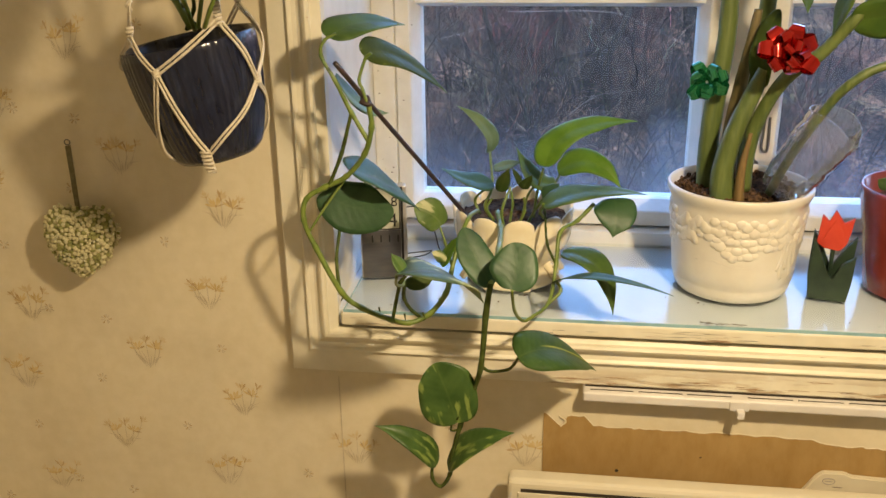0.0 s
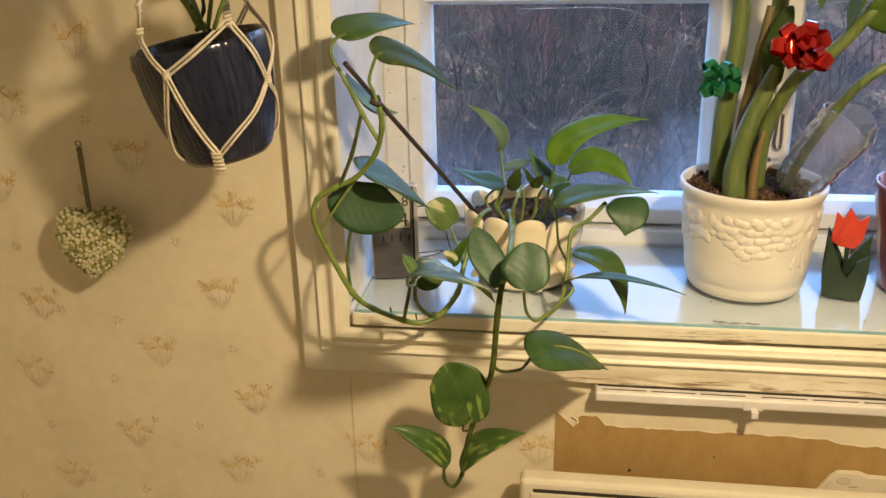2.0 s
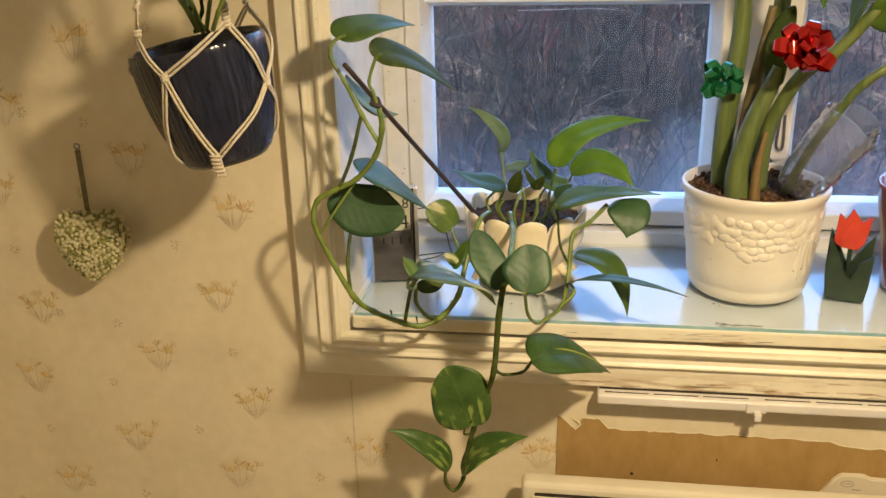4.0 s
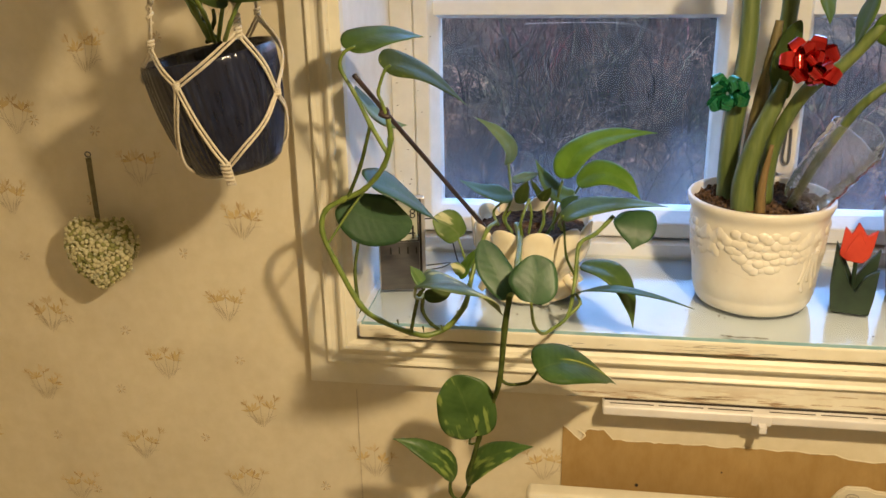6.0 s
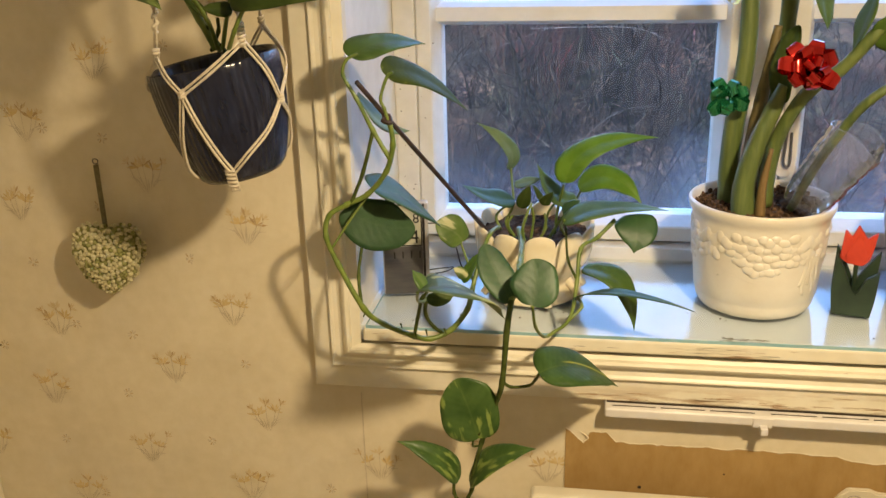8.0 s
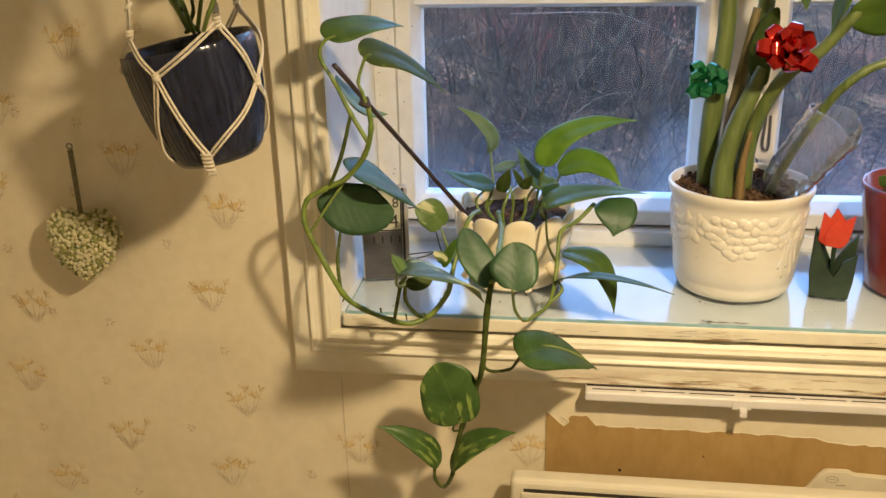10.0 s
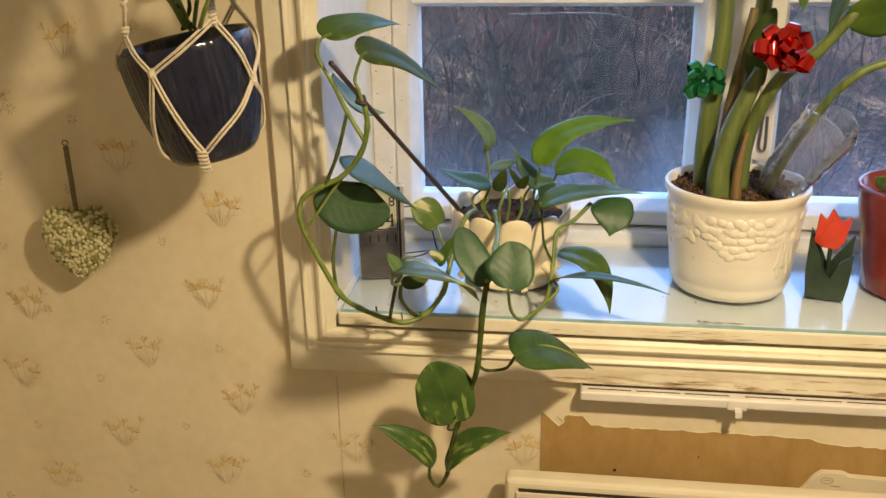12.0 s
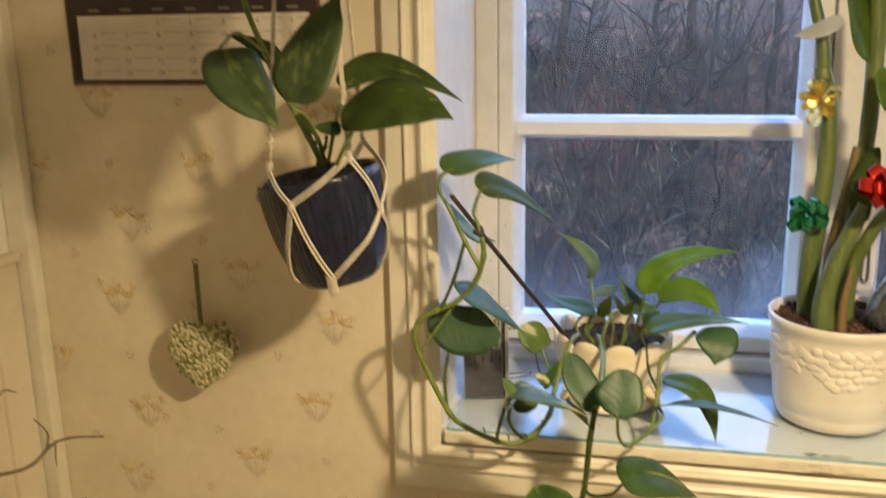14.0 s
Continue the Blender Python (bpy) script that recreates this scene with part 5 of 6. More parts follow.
vine(pothos, [(0.140, -0.115, 1.212), (0.135, -0.115, 1.229), (0.132, -0.115, 1.239), (0.139, -0.115, 1.259), (0.145, -0.115, 1.264)], 0.0018, 0.0014)
vine(pothos, [(0.138, -0.112, 1.178), (0.122, -0.112, 1.207), (0.108, -0.114, 1.238), (0.096, -0.114, 1.261), (0.100, -0.114, 1.275), (0.111, -0.112, 1.281)], 0.0026, 0.0014)
vine(pothos, [(0.122, -0.112, 1.206), (0.109, -0.108, 1.164), (0.093, -0.105, 1.128)], 0.0018, 0.0020, mat=STEM_DARK)
vine(pothos, [(0.072, -0.115, 1.082), (0.093, -0.100, 1.114), (0.113, -0.085, 1.140)], 0.0014, 0.0012)
vine(pothos, [(0.098, -0.090, 1.076), (0.097, -0.105, 1.050), (0.101, -0.115, 1.021)], 0.0016, 0.0020, mat=STEM_DARK)
vine(pothos, [(0.163, -0.113, 1.026), (0.168, -0.118, 1.036), (0.173, -0.123, 1.042)], 0.0027, 0.0010, mat=STEM_DARK)
vine(pothos, [(0.165, -0.115, 1.032), (0.153, -0.080, 0.993), (0.148, -0.080, 0.968)], 0.0021, 0.0018, mat=STEM_DARK)
vine(pothos, [(0.171, -0.120, 1.034), (0.165, -0.095, 1.005), (0.169, -0.070, 0.979), (0.182, -0.068, 0.968)], 0.0021, 0.0018, mat=STEM_DARK)
vine(pothos, [(0.228, 0.050, 1.056), (0.221, 0.020, 1.057), (0.213, -0.010, 1.037), (0.207, -0.030, 1.011)], 0.0024, 0.0026)
vine(pothos, [(0.187, 0.020, 1.046), (0.195, 0.010, 1.029), (0.207, -0.025, 1.016)], 0.0013, 0.0015)
vine(pothos, [(0.183, -0.222, 1.085), (0.174, -0.180, 1.058), (0.172, -0.142, 1.040), (0.171, -0.120, 1.034)], 0.0015)
vine(pothos, [(0.307, 0.030, 1.066), (0.311, 0.000, 1.037), (0.322, -0.020, 1.020)], 0.0012, 0.0016, mat=STEM_DARK)
vine(pothos, [(0.362, 0.030, 1.075), (0.343, 0.020, 1.057), (0.325, 0.000, 1.050), (0.322, -0.020, 1.019), (0.316, -0.050, 0.988), (0.299, -0.075, 0.981), (0.290, -0.092, 0.984), (0.283, -0.125, 1.010), (0.282, -0.158, 1.048)], 0.0026, 0.0015)
vine(pothos, [(0.315, -0.052, 0.986), (0.328, -0.040, 0.997), (0.323, -0.036, 1.007)], 0.0020, 0.0015)
vine(pothos, [(0.322, -0.020, 1.019), (0.322, -0.015, 1.030), (0.325, -0.010, 1.034)], 0.0015)
vine(pothos, [(0.241, 0.070, 1.041), (0.234, 0.080, 1.053), (0.243, 0.075, 1.078), (0.237, 0.110, 1.111)], 0.0018, 0.0014)
vine(pothos, [(0.254, 0.050, 1.045), (0.259, 0.050, 1.066), (0.266, 0.060, 1.083)], 0.0020, 0.0015)
vine(pothos, [(0.280, 0.070, 1.045), (0.285, 0.090, 1.064), (0.298, 0.100, 1.080)], 0.0018, 0.0014)
vine(pothos, [(0.293, 0.060, 1.046), (0.297, 0.050, 1.080), (0.304, 0.030, 1.115)], 0.0018, 0.0014)
vine(pothos, [(0.305, 0.040, 1.053), (0.302, 0.020, 1.069), (0.306, 0.000, 1.083)], 0.0020, 0.0014)
vine(pothos, [(0.299, 0.080, 1.043), (0.315, 0.080, 1.078), (0.325, 0.070, 1.102)], 0.0017, 0.0013)
vine(pothos, [(0.266, 0.050, 1.043), (0.269, 0.050, 1.066), (0.267, 0.050, 1.081)], 0.0017, 0.0013)
vine(pothos, [(0.277, 0.040, 1.045), (0.284, 0.035, 1.063), (0.283, 0.030, 1.080)], 0.0017, 0.0013)
vine(pothos, [(0.260, 0.030, 1.046), (0.258, 0.030, 1.061), (0.261, 0.030, 1.075)], 0.0017, 0.0013)
vine(pothos, [(0.248, 0.050, 1.043), (0.239, 0.050, 1.059), (0.245, 0.050, 1.071)], 0.0018, 0.0013)
vine(pothos, [(0.287, 0.050, 1.043), (0.298, 0.050, 1.063), (0.318, 0.050, 1.093)], 0.0020, 0.0014)
vine(pothos, [(0.229, 0.070, 1.045), (0.223, 0.075, 1.062), (0.241, 0.070, 1.081)], 0.0017, 0.0014)
vine(pothos, [(0.137, -0.112, 1.221), (0.134, -0.118, 1.218), (0.141, -0.118, 1.216), (0.138, -0.110, 1.221), (0.133, -0.114, 1.220)], 0.0022, 0.0022, mat=STICK)
vine(pothos, [(0.151, -0.085, 0.979), (0.152, -0.085, 0.970)], 0.0012, 0.0005, mat=STEM_DARK, name="aerial_root")
vine(pothos, [(0.181, -0.075, 0.980), (0.184, -0.075, 0.972)], 0.0012, 0.0005, mat=STEM_DARK, name="aerial_root")
vine(pothos, [(0.162, -0.080, 0.980), (0.163, -0.080, 0.972)], 0.0012, 0.0005, mat=STEM_DARK, name="aerial_root")
vine(pothos, [(0.196, -0.055, 0.989), (0.200, -0.055, 0.983)], 0.0012, 0.0005, mat=STEM_DARK, name="aerial_root")
vine(pothos, [(0.073, -0.115, 1.084), (0.071, -0.115, 1.081)], 0.0012, 0.0005, mat=STEM_DARK, name="aerial_root")
vine(pothos, [(0.101, -0.100, 1.007), (0.098, -0.100, 1.001)], 0.0012, 0.0005, mat=STEM_DARK, name="aerial_root")
vine(pothos, [(0.248, -0.105, 0.940), (0.245, -0.105, 0.944)], 0.0012, 0.0005, mat=STEM_DARK, name="aerial_root")
vine(pothos, [(0.136, -0.088, 0.990), (0.137, -0.088, 0.984)], 0.0012, 0.0005, mat=STEM_DARK, name="aerial_root")

# ---- white pot with grape relief ----
WPX, WPY, WPZ = 0.532, 0.097, 0.9552
white_pot = empty("grape_relief_pot", "white glazed ceramic pot with raised grapes and vine leaves", "plant pot")
white_pot.location = (WPX - 0.0015, WPY, WPZ)
white_pot.scale = (1.025, 1.025, 1.01)
WH = 0.129
wp = [(0.002, 0.003), (0.052, 0.003), (0.056, 0.0), (0.062, 0.003), (0.0655, 0.010), (0.0668, 0.016), (0.0672, 0.020), (0.0685, 0.0215), (0.070, 0.04), (0.0718, 0.06), (0.0735, 0.08), (0.075, 0.098), (0.0755, 0.108), (0.0752, 0.112), (0.0778, 0.117), (0.0800, 0.122), (0.0802, 0.127), (0.0790, WH), (0.0765, WH), (0.0752, 0.126), (0.0735, 0.112), (0.002, 0.112)]
white_body = part("pot_body", lathe_bm(wp, 96), WHITE_CERAMIC, white_pot, smooth=True)


def pot_radius(z):
    for (r0, z0), (r1, z1) in zip(wp[7:], wp[8:14]):
        if z0 <= z <= z1:
            return r0 + (r1 - r0) * (z - z0) / (z1 - z0)
    return 0.072


def on_pot(a, z, out=0.0):
    r = pot_radius(z) + out
    return Vector((r * math.cos(a), r * math.sin(a), z))


rnd = random.Random(21)
VIEW = radians(-100)
for cluster in range(4):
    centre = VIEW + 0.10 + cluster * math.pi / 2
    count = 0
    for row in range(5):
        wide = (8, 11, 12, 9, 5)[row]
        for k in range(wide):
            a = centre + (k - (wide - 1) / 2) * 0.112 + rnd.uniform(-0.03, 0.03) + (row % 2) * 0.05
            z = 0.101 - row * 0.0095 + rnd.uniform(-0.0026, 0.0026)
            bm = bmesh.new()
            s = rnd.uniform(0.0054, 0.0076)
            m = Matrix.Translation(on_pot(a, z, -0.0012)) @ Matrix.Rotation(a, 4, "Z") @ Matrix.Rotation(rnd.uniform(-0.6, 0.6), 4, "X") @ Matrix.Diagonal((s * 0.40, s * rnd.uniform(0.9, 1.25), s * rnd.uniform(0.75, 0.95), 1))
            bmesh.ops.create_uvsphere(bm, u_segments=12, v_segments=8, radius=1.0, matrix=m)
            part("relief_grape", bm, WHITE_CERAMIC, white_body, smooth=True)
    # broad vine leaves beside each bunch, one of them hanging down in folds
    for da, dz, spread, drop in ((-0.66, 0.099, 0.15, 0.009), (0.68, 0.098, 0.15, 0.010), (0.74, 0.084, 0.13, 0.012)):
        bm = bmesh.new()
        for lobe in range(3):
            a = centre + da + (lobe - 1) * spread * 0.55
            m = Matrix.Translation(on_pot(a, dz - 0.004 * abs(lobe - 1), -0.0012)) @ Matrix.Rotation(a, 4, "Z") @ Matrix.Rotation((lobe - 1) * 0.5, 4, "X") @ Matrix.Diagonal((0.0026, 0.0062, drop, 1))
            bmesh.ops.create_uvsphere(bm, u_segments=14, v_segments=10, radius=1.0, matrix=m)
        part("relief_leaf", bm, WHITE_CERAMIC, white_body, smooth=True)
    for k in range(5 if cluster == 0 else 0):
        a = centre + 0.66 + 0.085 * k
        fold = [on_pot(a + 0.05 * math.sin(1.3 * j + k), 0.080 - 0.012 * j, -0.0030) for j in range(4 + k % 2)]
        part("relief_fold", tube_bm(fold, 0.0050, 0.0038, 12, 4), WHITE_CERAMIC, white_body, smooth=True)
    vine_pts = [on_pot(centre - 0.7 + 0.28 * j, 0.052 + 0.003 * math.sin(j * 1.8), -0.0010) for j in range(6)]
    part("relief_vine", tube_bm(vine_pts, 0.0014, 0.001, 8, 5), WHITE_CERAMIC, white_body, smooth=True)
part("soil", soil_bm(0.0755, 0.1185, 0.006, 0.006), SOIL, white_pot, smooth=True)
cr = part("soil_crumb_layer", crumbs_bm(0.070, 0.1215, 520, 10, 0.0028), SOIL, white_pot)
cr["kind"] = "stuff"

stalks = empty("stalk_plant", "tall house plant with thick fleshy green stalks in the white pot", "house plant")
def stalk(pts, r0, r1, mat):
    return vine(stalks, pts, r0, r1, mat=mat, name="stalk", knots=0.0, wobble=0.06)


stalk([(0.493, 0.100, 1.070), (0.491, 0.100, 1.129), (0.495, 0.100, 1.194), (0.500, 0.100, 1.250), (0.498, 0.100, 1.318), (0.487, 0.100, 1.370)], 0.0122, 0.0088, STALK)
stalk([(0.490, 0.100, 1.352), (0.486, 0.100, 1.392), (0.473, 0.105, 1.445)], 0.0082, 0.0066, STALK)
stalk([(0.525, 0.100, 1.070), (0.524, 0.100, 1.137), (0.529, 0.100, 1.207), (0.538, 0.098, 1.263), (0.540, 0.095, 1.318), (0.540, 0.095, 1.380), (0.536, 0.092, 1.450)], 0.0082, 0.0098, STALK)
stalk([(0.513, 0.085, 1.092), (0.512, 0.085, 1.147), (0.517, 0.085, 1.198), (0.524, 0.085, 1.247), (0.528, 0.085, 1.282)], 0.0105, 0.0045, SHEATH)
stalk([(0.505, 0.055, 1.074), (0.502, 0.055, 1.110), (0.511, 0.055, 1.155), (0.526, 0.056, 1.197), (0.536, 0.058, 1.222)], 0.0140, 0.0076, STALK)
leaf(stalks, (0.534, 0.055, 1.205), (0.533, 0.060, 1.247), (0.546, 0.066, 1.284), (-0.60, -0.70, 0.30), 0.029, mat=LEAF_DEEP, full=True)
stalk([(0.529, 0.072, 1.084), (0.529, 0.068, 1.126), (0.534, 0.060, 1.163), (0.547, 0.048, 1.201), (0.561, 0.038, 1.224), (0.585, 0.030, 1.245), (0.610, 0.020, 1.281), (0.624, 0.020, 1.298), (0.640, 0.020, 1.330)], 0.0092, 0.0055, STALK)
stalk([(0.520, 0.043, 1.078), (0.520, 0.042, 1.115), (0.526, 0.044, 1.156)], 0.0066, 0.0022, SHEATH_ORANGE)
stalk([(0.556, 0.070, 1.076), (0.575, 0.060, 1.129), (0.590, 0.050, 1.163), (0.605, 0.040, 1.194), (0.617, 0.032, 1.212), (0.636, 0.030, 1.227), (0.662, 0.030, 1.236), (0.700, 0.030, 1.244)], 0.0052, 0.0050, STALK)
blade(stalks, (0.607, 0.020, 1.278), (0.672, 0.000, 1.290), (-0.22, -0.89, -0.39), 0.044, mat=LEAF_ZZ)
blade(stalks, (0.553, 0.030, 1.340), (0.559, 0.000, 1.288), (0.69, -0.59, 0.42), 0.037, mat=LEAF_ZZ)
blade(stalks, (0.606, 0.022, 1.320), (0.590, 0.020, 1.262), (-0.95, -0.14, 0.29), 0.035, mat=LEAF_ZZ)
blade(stalks, (0.542, 0.050, 1.370), (0.549, 0.030, 1.316), (0.46, -0.81, 0.36), 0.036, mat=LEAF_ZZ)
blade(stalks, (0.535, 0.090, 1.379), (0.498, 0.070, 1.473), (0.80, -0.57, 0.19), 0.064, mat=LEAF_ZZ)
leaf(stalks, (0.497, 0.060, 1.421), (0.474, 0.060, 1.409), (0.449, 0.060, 1.403), (-0.15, -0.75, 0.65), 0.022, mat=LEAF_GREY)


# ---- foil gift bows ----
def bow(name, centre, size, mat, label, face, seed, loops, broad):
    rnd = random.Random(seed)
    ob = empty(name, label, "gift bow", "foil bows on the stalks")
    z = Vector(face).normalized()
    x = z.orthogonal().normalized()
    y = z.cross(x)
    ob.matrix_basis = Matrix.Translation(centre) @ Matrix((x, y, z)).transposed().to_4x4()
    for layer, n in enumerate(loops):
        lift = 0.15 + 0.42 * layer
        reach = size * (1.0 - 0.23 * layer)
        for k in range(n):
            a = 2 * math.pi * (k + 0.4 * layer) / n + rnd.uniform(-0.15, 0.15)
            el = lift + rnd.uniform(-0.28, 0.28)
            reach = size * (1.0 - 0.2 * layer) * rnd.uniform(0.72, 1.05)
            d = Vector((math.cos(a) * math.cos(el), math.sin(a) * math.cos(el), math.sin(el)))
            side = Vector((-math.sin(a), math.cos(a), 0))
            up = d.cross(side) * -1
            bm = bmesh.new()
            twist = rnd.uniform(-0.7, 0.7)
            side, up = side * math.cos(twist) + up * math.sin(twist), up * math.cos(twist) - side * math.sin(twist)
            w = size * broad
            prev = None
            for j in range(13):
                t = j / 12 * 2 * math.pi
                r = (1 - math.cos(t)) / 2
                p = d * (reach * (0.08 + 0.92 * r)) + up * (math.sin(t) * reach * 0.24 * (0.35 + r))
                tw = w * (0.30 + 0.95 * math.sin(math.pi * min(1.0, r * 0.86)) ** 0.8)
                row = [bm.verts.new(p - side * tw), bm.verts.new(p + side * tw)]
                if prev:
                    bm.faces.new((prev[0], prev[1], row[1], row[0]))
                prev = row
            part("bow_loop", bm, mat, ob, smooth=True)
    return ob


bow('gift_bow', (0.546, 0.000, 1.250), 0.031, FOIL_RED, 'shiny red foil gift bow stuck on a stalk', (0.1, -1.0, 0.45), 3, (7, 5, 2), 0.21)
bow('gift_bow', (0.480, 0.080, 1.204), 0.0265, FOIL_GREEN, 'shiny green foil gift bow stuck on a stalk', (-0.3, -1.0, 0.4), 5, (7, 3), 0.21)
bow('gift_bow', (0.486, 0.085, 1.334), 0.029, FOIL_GOLD, 'small shiny gold foil gift bow', (-0.9, -1.0, 0.2), 8, (8, 4), 0.11)

# ---- cut plastic bottle that props the outer stalk ----
bottle = empty("plastic_bottle", "clear crumpled cut-off plastic bottle propping up a stalk", "plastic bottle")
axis_low, axis_high = Vector((0.566, 0.055, 1.092)), Vector((0.611, 0.032, 1.172))
bz = (axis_high - axis_low).normalized()
bx = bz.orthogonal().normalized()
by = bz.cross(bx)
blen = (axis_high - axis_low).length
bottle.matrix_basis = Matrix.Translation(axis_low) @ Matrix((bx, by, bz)).transposed().to_4x4()
b_prof = [(0.022 + 0.0105 * (k / 30) ** 0.5 - 0.0011 * (k in (4, 9, 15, 21, 26)), blen * k / 30 - 0.002 * (k == 0)) for k in range(31)]
wall_bm = lathe_bm(b_prof, 40, lambda r, z, a, i: (r * (1 + 0.05 * math.cos(4 * a + 0.6) * (z / blen) + 0.05 * noise.noise(Vector((math.cos(a) * 2, math.sin(a) * 2, z * 70)))), z + 0.008 * math.sin(a * 2 + 1) * (z / blen)))
bmesh.ops.delete(wall_bm, geom=[fc for fc in wall_bm.faces if len(fc.verts) > 4], context='FACES_ONLY')
part('bottle_wall', wall_bm, CLEAR_PLASTIC, bottle, smooth=True)
rim_pts = [Vector((0.0325 * math.cos(a) * (1 + 0.05 * math.cos(4 * a + 0.6)), 0.0325 * math.sin(a) * (1 + 0.05 * math.cos(4 * a + 0.6)), blen + 0.006 * math.sin(a * 2 + 1))) for a in [k * math.pi / 12 for k in range(25)]]
part('cut_rim', tube_bm(rim_pts, 0.0005, sides=6, steps=2), CLEAR_PLASTIC, bottle, 'milky cut edge')

# ---- painted wooden tulip ----
tulip = empty("wooden_tulip", "small painted wooden tulip, red flower in green leaves", "ornament")
tulip.matrix_basis = pose(0.6375, 0.075, 0.9552, 0, 0, -14)


def flat_cut(points, y0, y1, bevel=0.0008):
    bm = bmesh.new()
    f = bm.faces.new([bm.verts.new((x, y0, z)) for x, z in points])
    got = bmesh.ops.extrude_face_region(bm, geom=[f])
    for v in got["geom"]:
        if isinstance(v, bmesh.types.BMVert):
            v.co.y = y1
    bmesh.ops.recalc_face_normals(bm, faces=bm.faces)
    bmesh.ops.bevel(bm, geom=list(bm.edges), offset=bevel, segments=2, affect="EDGES")
    return bm


part("flower", flat_cut([(-0.0181, 0.0660), (-0.0101, 0.0600), (0.0067, 0.0580), (0.0134, 0.0660), (0.0164, 0.0800), (0.0189, 0.0990), (0.0084, 0.0910), (-0.0021, 0.1065), (-0.0076, 0.0920), (-0.0155, 0.1000), (-0.0172, 0.0800)], -0.004, 0.002), TULIP_RED, tulip, "red painted flower")
part("petal", flat_cut([(-0.0109, 0.0610), (0.0059, 0.0590), (0.0097, 0.0720), (0.0071, 0.0840), (0.0004, 0.0980), (-0.0071, 0.0840), (-0.0122, 0.0720)], -0.0062, -0.0036, 0.0008), TULIP_RED, tulip, "red painted front petal")
part("flower_stalk", tube_bm([(0, -0.001, 0.004), (0, -0.001, 0.064)], 0.0025), TULIP_GREEN, tulip)
part("leaf_block", flat_cut([(-0.0205, 0.0), (0.0205, 0.0), (0.0238, 0.022), (0.0255, 0.056), (0.012, 0.046), (0.003, 0.026), (-0.004, 0.036), (-0.013, 0.058), (-0.0205, 0.074), (-0.0238, 0.030)], -0.015, -0.008), TULIP_GREEN, tulip)
part("leaf_block", flat_cut([(-0.021, 0.0), (0.0215, 0.0), (0.0235, 0.040), (0.0255, 0.074), (0.014, 0.058), (0.0, 0.034), (-0.012, 0.060), (-0.022, 0.078), (-0.0235, 0.030)], 0.006, 0.014), TULIP_GREEN, tulip)
part("leaf_block", flat_cut([(-0.0205, 0.0), (0.0205, 0.0), (0.0205, 0.024), (-0.0205, 0.024)], -0.009, 0.007, 0.001), TULIP_GREEN, tulip)

# ---- red pot ----
red_pot = empty("red_pot", "plain red-brown glazed flower pot on the sill", "plant pot")
red_pot.location = (0.743, 0.105, 0.9552)
rp = [(0.002, 0.003), (0.049, 0.003), (0.053, 0.0), (0.056, 0.003), (0.059, 0.03), (0.065, 0.07), (0.0715, 0.105), (0.0735, 0.122), (0.0738, 0.126), (0.072, 0.1275), (0.0700, 0.126), (0.066, 0.10), (0.002, 0.10)]
part("pot_body", lathe_bm(rp, 72), RED_POT, red_pot, smooth=True)
part("soil", soil_bm(0.066, 0.102), SOIL, red_pot, smooth=True)
red_plant = empty("small_plant", "small green plant in the red pot", "house plant")
blade(red_plant, (0.682, 0.060, 1.095), (0.666, 0.050, 1.106), (0.42, -0.89, -0.20), 0.015, mat=LEAF)
vine(red_plant, [(0.745, 0.105, 1.055), (0.742, 0.085, 1.075), (0.682, 0.060, 1.095)], 0.002, 0.0015)
blade(red_plant, (0.745, 0.105, 1.06), (0.79, 0.08, 1.12), (-0.3, -0.6, 0.7), 0.04)
blade(red_plant, (0.745, 0.105, 1.06), (0.72, 0.14, 1.10), (0.2, -0.6, 0.7), 0.03)

# ---- dry twig that sticks out from the side wall ----
twig = empty("dry_twig", "thin dry forked twig in front of the side panelling", "twig")
TY = -0.22
for pts, r0, r1 in (([(XW + 0.006, TY - 0.02, 0.925), (-0.41, TY - 0.008, 0.945), (-0.345, TY, 0.962), (-0.31, TY, 0.992), (-0.285, TY, 1.003), (-0.243, TY - 0.004, 1.010)], 0.0026, 0.0011),
                    ([(-0.316, TY, 0.988), (-0.316, TY + 0.004, 1.004), (-0.332, TY + 0.006, 1.018)], 0.0013, 0.0008),
                    ([(-0.304, TY, 0.999), (-0.302, TY - 0.006, 0.980), (-0.300, TY - 0.008, 0.972)], 0.001, 0.0006),
                    ([(-0.41, TY - 0.008, 0.945), (-0.39, TY, 1.0), (-0.372, TY + 0.01, 1.043), (-0.352, TY + 0.01, 1.046)], 0.0017, 0.0008),
                    ([(XW + 0.006, TY - 0.02, 0.925), (-0.40, TY - 0.01, 0.922), (-0.34, TY - 0.005, 0.912), (-0.30, TY, 0.922), (-0.275, TY, 0.933)], 0.002, 0.0009)):
    part("twig_shoot", tube_bm(pts, r0, r1, 6, 6, wobble=0.25), TWIG, twig, smooth=True)

# ---- specks of soil and dust on the sill and the window frame ----
def specks():
    rnd = random.Random(31)
    bm = bmesh.new()
    for _ in range(46):
        s = rnd.uniform(0.0004, 0.0011)
        if rnd.random() < 0.75:
            at = (rnd.uniform(0.10, 0.95), rnd.uniform(-0.012, 0.05), 0.9555)
        else:
            at = (rnd.uniform(0.075, 0.125), 0.2375, rnd.uniform(1.0, 1.25))
        bmesh.ops.create_icosphere(bm, subdivisions=1, radius=s, matrix=Matrix.Translation(at) @ Matrix.Diagonal((1.3, 1, 0.7, 1)))
    tagged(link("soil_specks", bm, SOIL), "dark specks of soil scattered on the sill", "soil", kind="stuff")


specks()


